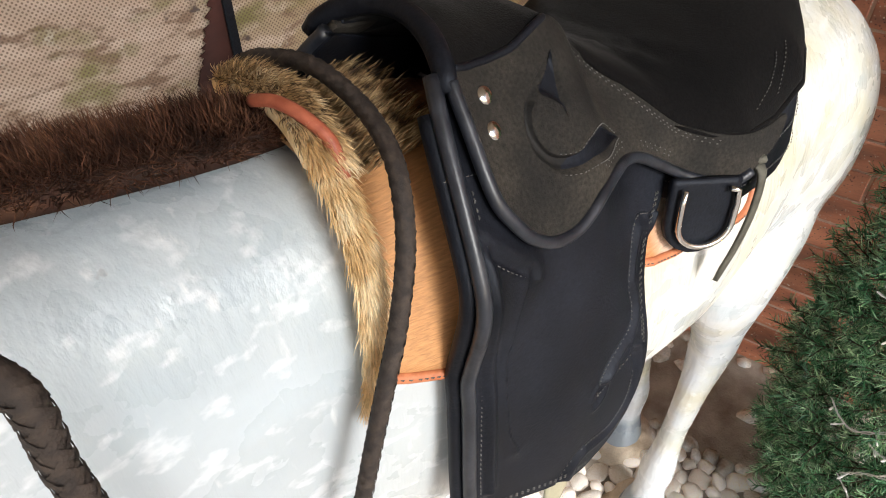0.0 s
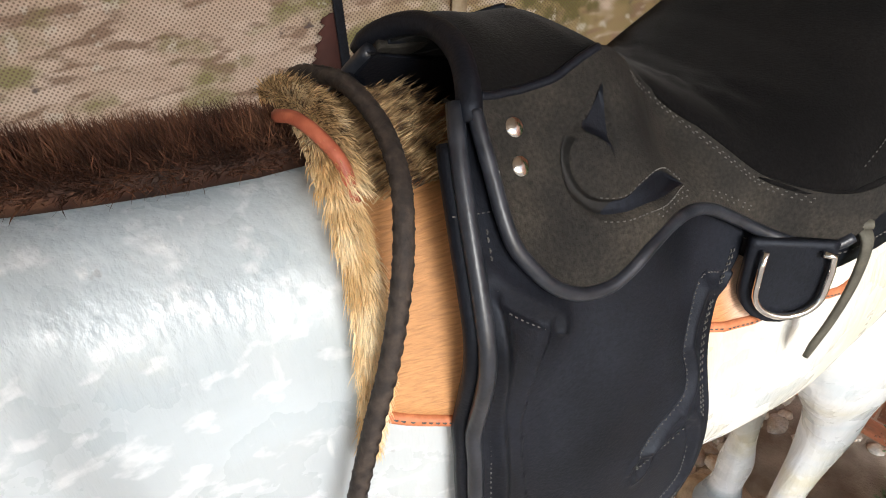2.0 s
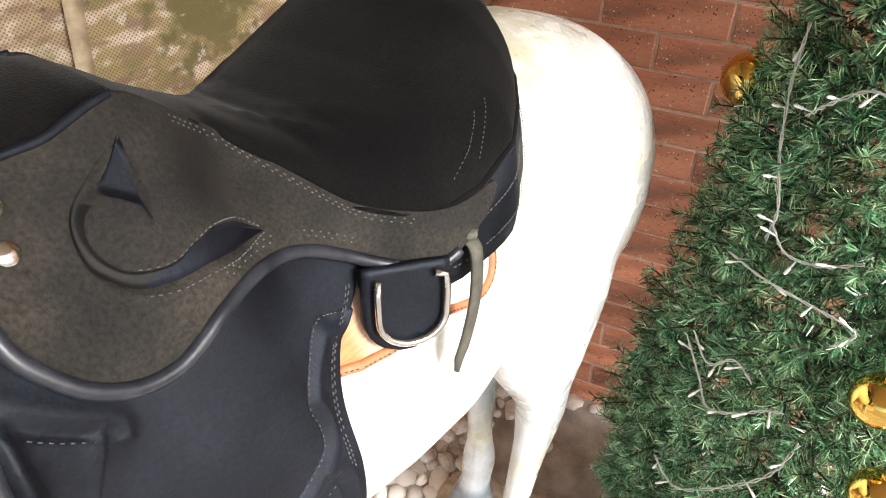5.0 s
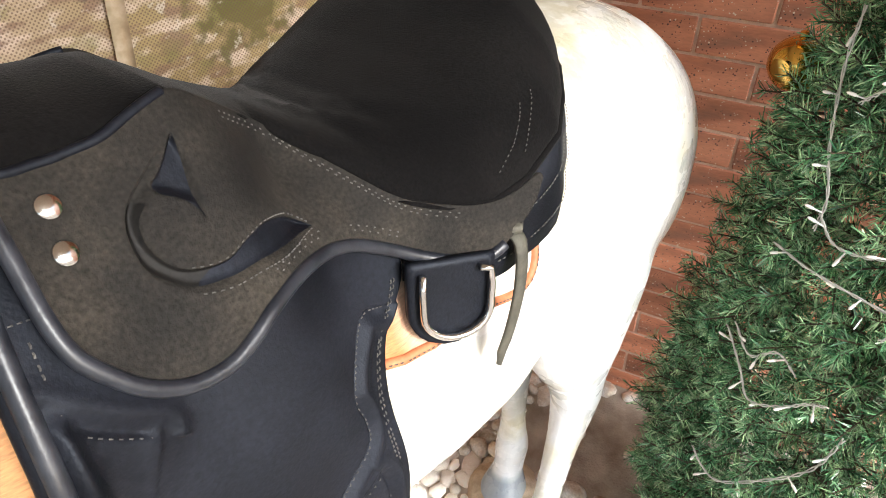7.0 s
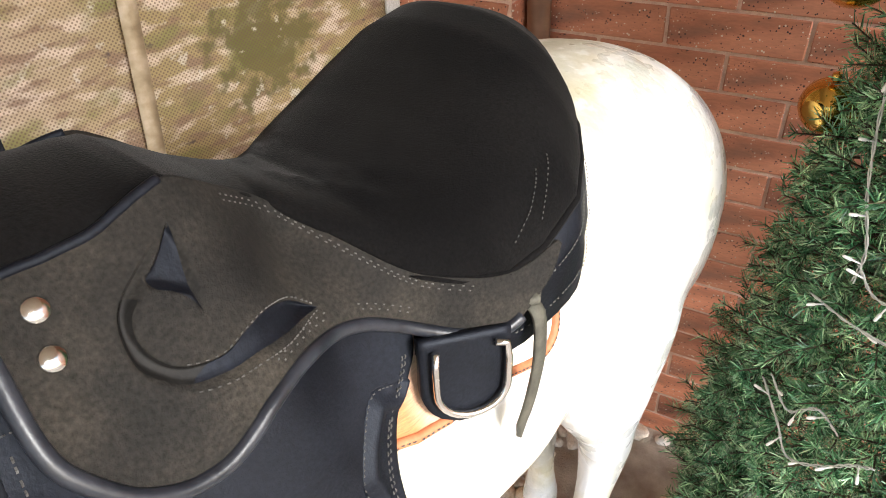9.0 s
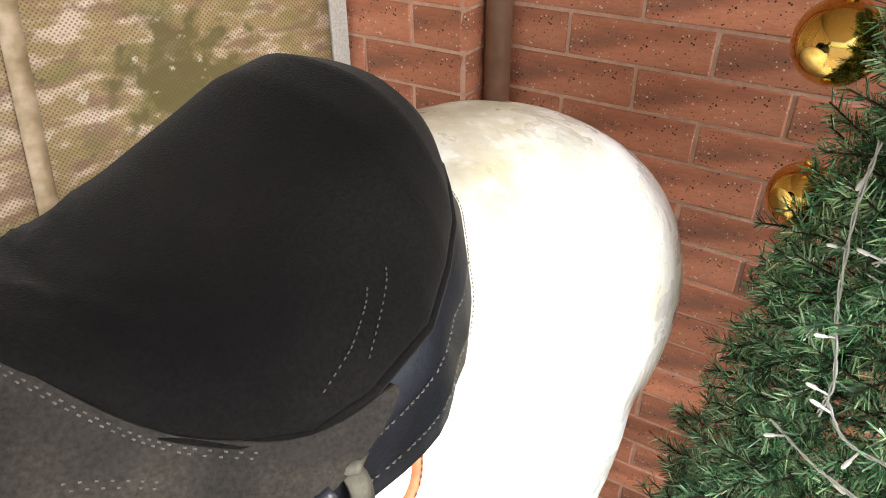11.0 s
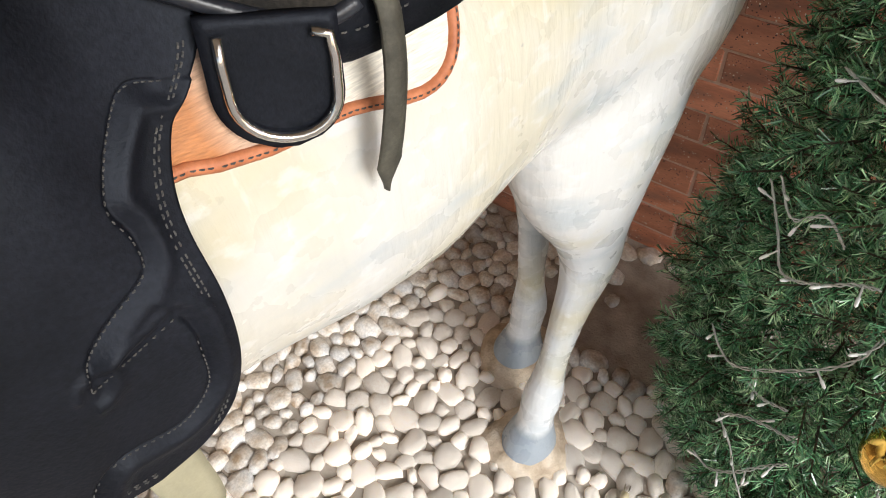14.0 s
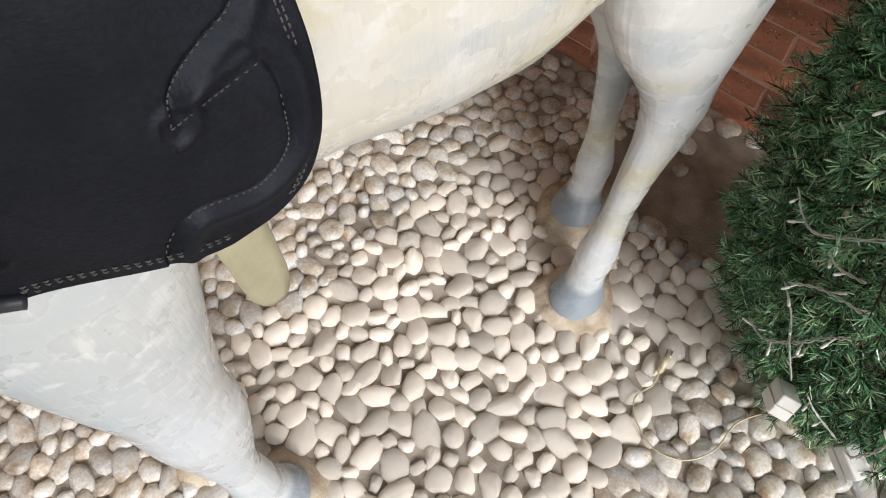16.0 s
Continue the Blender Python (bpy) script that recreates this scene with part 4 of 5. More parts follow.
def build_tie_strap():
    """The folded leather string hanging from the skirt's rear corner."""
    bm = bmesh.new()
    line = curve_through([(-0.276, -0.245, 1.15), (-0.277, -0.262, 1.14), (-0.28, -0.266, 1.1), (-0.286, -0.264, 1.06), (-0.291, -0.26, 1.03), (-0.294, -0.256, 1.006)], 4)
    rows = []
    n = len(line)
    for i, p in enumerate(line):
        half = 0.009 if i < n - 5 else 0.009 * max(0.1, (n - 1 - i) / 4)
        half *= 0.75 + 0.4 * i / n if i < n - 5 else 1.1
        rows.append([p + Vector((half * k, -0.0025 * (1 - abs(k)), 0)) for k in (-1, -0.4, 0, 0.4, 1)])
    shell_into(bm, rows, (0, 0.003, 0))
    st = part("tie_strap", bm, M_STRAP, saddle, "folded dark grey leather tie strap with pointed end")
    bm = bmesh.new()
    tube_into(bm, [(-0.288, -0.246, 1.15), (-0.277, -0.258, 1.154), (-0.265, -0.25, 1.15)], 0.0045, 8)
    part("knot", bm, M_STRAP, st)


build_tie_strap()

bm = bmesh.new()
rows = []
for z, half in ((0.9, 0.021), (0.85, 0.021), (0.8, 0.02), (0.775, 0.018), (0.757, 0.012), (0.748, 0.006)):
    rows.append([Vector((-0.506 + half * k, -0.228 + 0.1 * max(0, 0.8 - z), z)) for k in (-1, -0.5, 0, 0.5, 1)])
shell_into(bm, rows, (0, 0.004, 0))
part("girth_strap", bm, M_OLIVE, saddle, "pale olive leather girth strap end with a punched hole")


# ---- hide pad under the saddle ----
def build_pad():
    pad = empty("saddle_pad", HORSE, "brown and cream hair-on cowhide saddle pad with tan binding", "saddle pad")
    low = [(-0.694, 1.15), (-0.692, 1.125), (-0.68, 1.113), (-0.65, 1.103), (-0.6, 1.09), (-0.5, 1.085), (-0.42, 1.074), (-0.355, 1.062), (-0.295, 1.058), (-0.24, 1.045), (-0.21, 1.056), (-0.194, 1.09), (-0.188, 1.13)]
    line = curve_through([(a, 0, b) for a, b in low], 4)
    bm = bmesh.new()
    rows = []
    for p in line:
        a = angle_for(p.x, p.z)
        row = []
        for k in range(41):
            q = body_point(p.x, a + (math.pi - 2 * a) * k / 40, 0.01)
            inside = 0.015 if p.x < -0.4 else 0.009
            lim = side_w(p.x, q.z) + inside
            if p.x > -0.64:
                q.y = max(lim, min(2 * MIDDLE - lim, q.y))
            q.x += max(0.0, q.z - 1.13) * 0.22 * max(0.0, min(1.0, (-0.5 - p.x) / 0.19))
            row.append(q)
        rows.append(row)
    shell_into(bm, rows, lambda p: Vector((0, 0.006 if p[1] < -0.04 else -0.006, -0.004)))
    part("hide", bm, M_HIDE, pad)
    for j in (0, 40):
        bm = bmesh.new()
        tube_into(bm, [r[j] for r in rows], 0.0048, 8)
        bd = part("binding", bm, M_TAN, pad, "stitched orange-tan leather binding")
        bm = bmesh.new()
        stitches_into(bm, [r[j] + Vector((0, -0.0046 if j == 0 else 0.0046, 0.001)) for r in rows], (0, -1 if j == 0 else 1, 0))
        part("stitching", bm, M_THREAD, bd, smooth=False)["kind"] = "stuff"
    return pad


build_pad()


# ---- fur: mane strip and the tied tail of fur ----
def hairs_into(verts, faces, root, tip, width, bend):
    """One hair: a thin bent blade of two segments."""
    d = tip - root
    side = d.cross(Vector((random.uniform(-1, 1), random.uniform(-1, 1), random.uniform(-1, 1)))).normalized() * width
    mid = root + d * 0.55 + bend
    k = len(verts)
    verts += [root - side, root + side, mid - side * 0.7, mid + side * 0.7, tip]
    faces += [(k, k + 1, k + 3, k + 2), (k + 2, k + 3, k + 4)]


def fur_part(name, verts, faces, mat, parent, label=""):
    me = bpy.data.meshes.new(name)
    me.from_pydata([tuple(v) for v in verts], [], faces)
    me.materials.append(mat)
    ob = new(name, me)
    ob.parent = parent
    return tagged(ob, label, kind="stuff")


def neck_top(s):
    return lerp_table(s, [(-1.25, 1.55), (-1.1, 1.425), (-0.95, 1.33), (-0.85, 1.297), (-0.8, 1.286), (-0.75, 1.276), (-0.7, 1.268), (-0.65, 1.264)])


def build_mane():
    mane = empty("mane_strip", HORSE, "strip of coarse dark brown fur glued along the neck", "fur strip")
    bm = bmesh.new()
    rows = []
    for k in range(40):
        s = -0.655 - 0.6 * k / 39
        z = neck_top(s)
        rows.append([Vector((s, -0.05, z + 0.0)), Vector((s, -0.044, z + 0.006)), Vector((s, -0.03, z + 0.014)), Vector((s, 0.0, z + 0.007)), Vector((s, 0.014, z - 0.003))])
    shell_into(bm, rows, (0, 0, -0.012))
    part("backing", bm, M_MANE, mane)
    random.seed(4)
    verts, faces = [], []
    for _ in range(13000):
        s = -0.66 - (0.34 if random.random() < 0.85 else 0.6) * random.random()
        w = random.uniform(-0.85, 1.0)
        z = neck_top(s) + 0.013 - 0.015 * w * w
        root = Vector((s, -0.03 + 0.042 * w, z))
        h = random.uniform(0.012, 0.03) * (1 - 0.25 * abs(w)) * min(1, 0.35 + (-0.655 - s) / 0.06)
        lean = Vector((random.uniform(-0.35, 0.25) - 0.1, w * 0.75 + random.uniform(-0.3, 0.3), 1.0 - 0.85 * abs(w) + random.uniform(-0.3, 0.1))).normalized()
        hairs_into(verts, faces, root, root + lean * h, random.uniform(0.0003, 0.0006), Vector((random.uniform(-1, 1), random.uniform(-1, 1), 0)) * 0.002)
    fur_part("hair", verts, faces, M_MANE, mane)


build_mane()


def build_fur_tail():
    tail = empty("fur_tassel", HORSE, "golden fur tail tied over the withers with red-brown cord", "fur tassel")
    spine = curve_through([(-0.655, 0.03, 1.272), (-0.656, -0.02, 1.283), (-0.66, -0.06, 1.284), (-0.668, -0.1, 1.273), (-0.676, -0.133, 1.243), (-0.681, -0.154, 1.207), (-0.688, -0.165, 1.167), (-0.695, -0.17, 1.132), (-0.701, -0.171, 1.104)], 6)
    n = len(spine)
    bm = bmesh.new()
    tube_into(bm, spine, [(0.013 if i < 20 else 0.008) * max(0.3, min(1, (n - i) / 14)) for i in range(n)], 10)
    part("core", bm, M_FUR, tail)
    random.seed(9)
    vf, ff, vd, fd = [], [], [], []
    for _ in range(9000):
        t = random.random() ** 0.9
        i = min(n - 2, int(t * (n - 1)))
        p = spine[i].lerp(spine[i + 1], t * (n - 1) - i)
        d = (spine[i + 1] - spine[i]).normalized()
        side = d.cross(Vector((0, -1, 0.4))).normalized()
        up = side.cross(d).normalized()
        if up.y > 0 and t > 0.4:
            up = -up
        a = random.uniform(-1.2, 1.2)
        r = (0.013 if i < 20 else 0.008) * max(0.3, min(1, (n - i) / 14))
        o = side * math.sin(a) + up * math.cos(a)
        root = p + o * r * 0.9
        tip = root + (d * 0.9 + o * (0.5 if i < 20 else 0.36) + Vector((random.uniform(-0.2, 0.2), random.uniform(-0.2, 0.2), random.uniform(-0.2, 0.2)))).normalized() * random.uniform(0.012, 0.024)
        dark = t < 0.36 and random.random() < 0.5
        hairs_into(vd if dark else vf, fd if dark else ff, root, tip, random.uniform(0.0003, 0.0006), o * 0.002)
    fur_part("fur", vf, ff, M_FUR, tail)
    fur_part("dark_fur", vd, fd, M_FURDARK, tail, "grey-brown fur on the withers")
    bm = bmesh.new()
    tube_into(bm, curve_through([(-0.68, -0.05, 1.296), (-0.676, -0.072, 1.302), (-0.671, -0.096, 1.298), (-0.666, -0.115, 1.285), (-0.666, -0.125, 1.262)], 5), 0.0048, 8)
    part("cord", bm, M_CORD, tail, "red-brown leather cord")
    # short fur fringe towards the pommel
    vf, ff = [], []
    for _ in range(3500):
        root = Vector((-0.655 + 0.07 * random.random(), random.uniform(-0.12, 0.06), 0))
        root.z = 1.272 - 3.2 * (root.y + 0.04) ** 2
        tip = root + Vector((0.9, random.uniform(-0.25, 0.25), random.uniform(0.05, 0.45))).normalized() * random.uniform(0.015, 0.035)
        hairs_into(vf, ff, root, tip, 0.0005, Vector((0, 0, 0.002)))
    fur_part("fringe", vf, ff, M_FURDARK, tail, "tan and dark fur fringe over the withers")


build_fur_tail()


# ---- braided reins ----
def build_reins():
    rein = empty("reins", HORSE, "dark brown braided leather reins looped over the neck", "reins")
    line = curve_through([(-1.48, 0.05, 1.2), (-1.25, 0.1, 1.22), (-1.0, 0.13, 1.1), (-0.8, 0.13, 1.02), (-0.7, 0.11, 1.1), (-0.655, 0.08, 1.22), (-0.64, 0.03, 1.282), (-0.63, -0.01, 1.297), (-0.626, -0.05, 1.301), (-0.63, -0.1, 1.294), (-0.641, -0.14, 1.284), (-0.653, -0.165, 1.269), (-0.669, -0.185, 1.238), (-0.688, -0.195, 1.191), (-0.707, -0.2, 1.15), (-0.724, -0.202, 1.104), (-0.74, -0.203, 1.055),
                          (-0.77, -0.208, 0.985), (-0.81, -0.222, 0.97), (-0.854, -0.236, 1.06), (-0.879, -0.243, 1.2), (-0.883, -0.246, 1.3), (-0.887, -0.244, 1.36), (-0.95, -0.225, 1.42), (-1.15, -0.15, 1.38), (-1.48, -0.12, 1.2)], 12)
    bm = bmesh.new()
    tube_into(bm, line, 0.006, 12)
    core = part("core", bm, M_ROPE, rein)
    pts = [line[0]]
    for p in line:
        while (p - pts[-1]).length > 0.0032:
            pts.append(pts[-1] + (p - pts[-1]).normalized() * 0.003)
    side, frames = None, []
    for i, p in enumerate(pts):
        d = (pts[min(i + 1, len(pts) - 1)] - pts[max(0, i - 1)]).normalized()
        side = d.orthogonal().normalized() if side is None else (side - d * side.dot(d)).normalized()
        frames.append((p, side.copy(), d.cross(side)))
    for turn in (-1, 1):
        for k in range(4):
            bm = bmesh.new()
            rows = []
            for i, (p, a, b) in enumerate(frames):
                ang = turn * i * 0.003 / 0.042 * 2 * math.pi + k * math.pi / 2
                r = 0.006 + 0.0004 * turn * math.cos(4 * (i * 0.003 / 0.042 * 2 * math.pi))
                o = a * math.cos(ang) + b * math.sin(ang)
                t = (-a * math.sin(ang) + b * math.cos(ang))
                rows.append([p + o * r - t * 0.0026, p + o * (r + 0.0008), p + o * r + t * 0.0026])
            grid_into(bm, rows)
            part("strand", bm, M_ROPE, rein)


build_reins()


# ---- printed mesh banner ----
BANNER = Matrix.Translation((0, 1.763, 0)) @ Matrix.Rotation(math.atan(-0.205), 4, "Z")
BAN_END = 1.622 / math.cos(math.atan(-0.205))


def build_banner():
    ban = empty("banner", BANNER, "sagging mesh banner printed with a photograph of dry ground", "banner")
    bm = bmesh.new()
    rows = []
    for i in range(61):
        x = -2.2 + (BAN_END - 0.045 + 2.2) * i / 60
        rows.append([Vector((x, 0.006 * math.sin(x * 5 + z * 2) + 0.004 * math.sin(x * 13), z)) for z in [0.02 + 2.1 * k / 30 for k in range(31)]])
    shell_into(bm, rows, (0, 0.0015, 0))
    part("cloth", bm, M_BANNER, ban)
    hem = material("grey_woven_hem", [(0.42, 0.42, 0.4), (0.58, 0.58, 0.56)], 300, 0.7, bump=0.4, bump_scale=800, distance=0.001)
    bm = bmesh.new()
    box_into(bm, (BAN_END - 0.05, -0.008, 0.02), (BAN_END - 0.012, -0.003, 2.12))
    part("hem", bm, hem, ban, "pale grey woven side hem", smooth=False)
    strip = material("yellowed_tape", [(0.26, 0.2, 0.12), (0.4, 0.32, 0.21), (0.54, 0.45, 0.34)], 30, 0.5, bump=0.1)
    bm = bmesh.new()
    x0 = 1.058
    shell_into(bm, [[Vector((x0 + dx + 0.11 * (z - 1.1), 0.006 * math.sin(x0 * 5 + z * 2) - 0.009, z)) for z in [0.6 + 1.5 * k / 20 for k in range(21)]] for dx in (0.0, 0.03)], (0, -0.001, 0))
    part("tape", bm, strip, ban, "yellowed strip of tape on the cloth")
    dark = material("dark_maroon_cloth", [(0.035, 0.012, 0.01), (0.07, 0.022, 0.017)], 12, 0.8, bump=0.2)
    random.seed(12)
    bm = bmesh.new()
    rows = []
    for k in range(31):
        z = 0.96 + 0.17 * k / 30
        wide = 0.014 + 0.07 * (1 - k / 30) ** 0.8 + random.uniform(-0.006, 0.006)
        rows.append([Vector((0.838 - wide, -0.012, z)), Vector((0.838 - wide / 2, -0.0135, z)), Vector((0.84, -0.012, z))])
    shell_into(bm, rows, (0, 0.002, 0))
    part("torn_patch", bm, dark, ban, "ragged dark maroon patch showing at a tear")
    bm = bmesh.new()
    box_into(bm, (0.834, -0.018, 0.98), (0.85, -0.0125, 2.1), 0.001)
    part("strap", bm, M_LEATHER, ban, "black strap down the cloth")


build_banner()

# ---- drainpipe in the corner of the pier ----
bm = bmesh.new()
tube_into(bm, [(WALL_X - 0.028, PIER_Y - 0.03, z) for z in (0.01, 0.02, 0.9, 2.49)], [0.022, 0.024, 0.024, 0.024], 20)
thing("drainpipe", bm, M_PIPE, "brown painted round drainpipe beside the brick pier", "pipe")


# ---- artificial fir tree with lights and baubles ----
TREE = Vector((1.43, 0.32, 0.0))


def tree_radius(z):
    return lerp_table(z, [(0.0, 0.27), (0.12, 0.335), (0.3, 0.375), (0.55, 0.352), (0.75, 0.318), (0.95, 0.288), (1.25, 0.248), (1.6, 0.17), (2.0, 0.08), (2.15, 0.0)])


def tree_point(angle, z, out=0.0):
    r = tree_radius(z) + out
    return Vector((math.cos(angle) * r, math.sin(angle) * r, z))


def build_tree():
    tree = empty("christmas_tree", Matrix.Translation(TREE), "dense dark green artificial fir tree with string lights", "christmas tree")
    bm = bmesh.new()
    tube_into(bm, [(0, 0, z) for z in (0.0, 0.5, 1.2, 2.1)], [0.03, 0.026, 0.02, 0.006], 10)
    part("trunk", bm, M_BARK, tree)
    random.seed(21)
    sv, sf, nv, nf = [], [], [], []

    def spray(root, way, length, needles):
        side = way.orthogonal().normalized()
        up = way.cross(side)
        k = len(sv)
        tip = root + way * length
        for p, r in ((root, 0.0022), (tip, 0.0012)):
            for j in range(3):
                sv.append(p + (side * math.cos(j * 2.1) + up * math.sin(j * 2.1)) * r)
        for j in range(3):
            sf.append((k + j, k + (j + 1) % 3, k + 3 + (j + 1) % 3, k + 3 + j))
        for _ in range(needles):
            t = random.random()
            a = random.uniform(0, 2 * math.pi)
            o = side * math.cos(a) + up * math.sin(a)
            base = root + way * length * t
            d = (o * 0.85 + way * random.uniform(0.5, 0.95) + Vector((random.uniform(-0.15, 0.15), random.uniform(-0.15, 0.15), random.uniform(-0.15, 0.15)))).normalized()
            ln = random.uniform(0.020, 0.034) * (1.1 - 0.35 * t)
            wd = d.cross(Vector((random.uniform(-1, 1), random.uniform(-1, 1), random.uniform(-1, 1)))).normalized() * 0.00085
            k2 = len(nv)
            nv.extend([base - wd, base + wd, base + d * ln * 0.92 + wd * 0.8, base + d * ln * 0.92 - wd * 0.8])
            nf.append((k2, k2 + 1, k2 + 2, k2 + 3))
    for _ in range(3000):
        z = 0.04 + 1.5 * random.random() ** 1.15
        facing = random.random() < 0.8
        a = random.uniform(radians(80), radians(245)) if facing else random.uniform(0, 2 * math.pi)
        depth = random.choice((0.0, 0.01, 0.03, 0.06, 0.1))
        p = tree_point(a, z, -0.055 - depth + random.uniform(-0.015, 0.025))
        rad = Vector((math.cos(a), math.sin(a), 0))
        tan = Vector((-math.sin(a), math.cos(a), 0))
        way = (rad * 0.9 + tan * random.uniform(-0.8, 0.8) + Vector((0, 0, random.uniform(-0.25, 0.75)))).normalized()
        spray(p, way, random.uniform(0.045, 0.075), 46)
    for _ in range(260):
        z = random.uniform(1.4, 2.15)
        a = random.uniform(0, 2 * math.pi)
        p = tree_point(a, z, -0.05)
        spray(p, Vector((math.cos(a), math.sin(a), random.uniform(0.1, 0.7))).normalized(), 0.07, 50)
    # inner limbs
    for _ in range(420):
        z = random.uniform(0.06, 1.9)
        a = random.uniform(0, 2 * math.pi)
        spray(Vector((0, 0, z)), Vector((math.cos(a), math.sin(a), 0.1)).normalized(), max(0.03, tree_radius(z) - 0.06), 90)
    crown = fur_part("needles", nv, nf, M_NEEDLE, tree, "dark green plastic needles")
    fur_part("twig_wire", sv, sf, M_BARK, tree, "brown wire twigs")
    return tree


build_tree()


def on_tree(x, y, z, out=0.012):
    """The point on the tree's outer face level with a place near it, in the tree's own frame."""
    d = Vector((x, y, z)) - TREE
    a = math.atan2(d.y, d.x)
    return tree_point(a, z, out)


def build_lights():
    lights = empty("string_lights", Matrix.Translation(TREE), "white string lights wound round the fir tree", "string lights")
    runs = [
        [(1.156, 0.575, 0.53), (1.135, 0.552, 0.516), (1.113, 0.521, 0.523), (1.087, 0.463, 0.594), (1.081, 0.422, 0.655), (1.084, 0.405, 0.72)],
        [(1.102, 0.514, 0.426), (1.084, 0.483, 0.395), (1.072, 0.456, 0.356), (1.058, 0.424, 0.304)],
        [(1.1, 0.518, 0.307), (1.084, 0.488, 0.311), (1.073, 0.458, 0.361), (1.066, 0.432, 0.415), (1.063, 0.413, 0.452)],
        [(1.102, 0.51, 0.431), (1.088, 0.482, 0.465), (1.076, 0.448, 0.492), (1.066, 0.418, 0.502)],
        [(1.101, 0.5, 0.524), (1.089, 0.479, 0.52), (1.078, 0.446, 0.543)],
        [(1.206, 0.594, 0.748), (1.165, 0.556, 0.72), (1.139, 0.53, 0.688), (1.117, 0.49, 0.712), (1.107, 0.462, 0.738), (1.098, 0.438, 0.76)],
        [(1.2, 0.585, 0.773), (1.165, 0.55, 0.75), (1.14, 0.52, 0.78), (1.122, 0.487, 0.764)],
        [(1.051, 0.396, 0.307), (1.048, 0.373, 0.29), (1.044, 0.329, 0.24)],
        [(1.07, 0.29, 0.2), (1.048, 0.29, 0.3), (1.048, 0.29, 0.383), (1.053, 0.3, 0.45), (1.054, 0.319, 0.51)],
        [(1.27, 0.57, 1.22), (1.256, 0.564, 1.15), (1.22, 0.55, 1.06), (1.19, 0.531, 1.0), (1.184, 0.533, 0.96)],
        [(1.212, 0.574, 0.912), (1.166, 0.525, 0.911), (1.137, 0.481, 0.918), (1.111, 0.413, 0.913), (1.103, 0.399, 0.9), (1.107, 0.418, 0.875)],
        [(1.19, 0.53, 0.98), (1.161, 0.506, 0.962), (1.138, 0.461, 0.965), (1.12, 0.42, 0.99)],
        [(1.22, 0.53, 1.12), (1.204, 0.516, 1.142), (1.182, 0.483, 1.172), (1.17, 0.45, 1.18)]]
    random.seed(5)
    for run in runs:
        line = curve_through([on_tree(*p) + Vector((0, 0, random.uniform(-0.006, 0.006))) for p in run], 8)
        bm = bmesh.new()
        for ph in (0, math.pi):
            tube_into(bm, [p + Vector((0.0014 * math.cos(i * 1.1 + ph), 0.0014 * math.cos(i * 1.1 + ph), 0.0014 * math.sin(i * 1.1 + ph))) for i, p in enumerate(line)], 0.0011, 6)
        wire = part("wire", bm, M_WIRE, lights, "twisted white wire")
        for i in range(3, len(line) - 2, 8):
            p = line[i]
            o = Vector((p.x, p.y, 0)).normalized()
            d = (o * 0.5 + Vector((random.uniform(-0.8, 0.8), random.uniform(-0.8, 0.8), random.uniform(-0.8, 0.5)))).normalized()
            bm = bmesh.new()
            tube_into(bm, [p, p + d * 0.012, p + d * 0.0125, p + d * 0.021, p + d * 0.023], [0.0011, 0.0012, 0.0022, 0.002, 0.001], 8)
            part("lamp", bm, M_WHITE, wire, "unlit clear lamp in a white holder")
    return lights


build_lights()


def build_box(name, place, rot, label):
    m = Matrix.Translation(place) @ Euler([radians(a) for a in rot]).to_matrix().to_4x4()
    box = empty(name, m, label, "control box", "string light control boxes")
    bm = bmesh.new()
    box_into(bm, (-0.026, -0.016, -0.02), (0.026, 0.016, 0.02), 0.003)
    part("case", bm, M_WHITE, box)
    bm = bmesh.new()
    box_into(bm, (-0.027, -0.0175, -0.001), (0.027, 0.0175, 0.001))
    part("seam", bm, M_WIRE, box, smooth=False)
    return box


build_box("light_control_box", Vector((1.062, 0.413, 0.232)), (20, 35, 30), "small white plastic control box hanging in the fir branches")
build_box("light_control_box", Vector((1.07, 0.285, 0.185)), (5, -15, 60), "small white plastic control box near the pebble floor")


def build_bauble(place, radius):
    ball = empty("bauble", Matrix.Translation(place), "shiny gold bauble hanging on the fir tree", "bauble", "gold baubles")
    bm = bmesh.new()
    bmesh.ops.create_uvsphere(bm, u_segments=40, v_segments=24, radius=radius)
    part("ball", bm, M_GOLD, ball)
    bm = bmesh.new()
    tube_into(bm, [(0, 0, radius * 0.96), (0, 0, radius * 1.16), (0, 0, radius * 1.2)], [radius * 0.2, radius * 0.19, radius * 0.12], 12)
    part("cap", bm, M_GOLD, ball, "gold cap")
    bm = bmesh.new()
    tube_into(bm, [(radius * 0.09 * math.cos(a), 0, radius * 1.27 + radius * 0.09 * math.sin(a)) for a in (2 * math.pi * k / 10 for k in range(11))], radius * 0.02, 6)
    part("hook", bm, M_GOLD, ball)


for place, radius in (((1.436, 0.596, 1.08), 0.04), ((1.425, 0.605, 1.262), 0.046), ((1.063, 0.335, 0.585), 0.034), ((1.1, 0.345, 0.845), 0.034), ((1.075, 0.305, 0.715), 0.034)):
    build_bauble(place, radius)


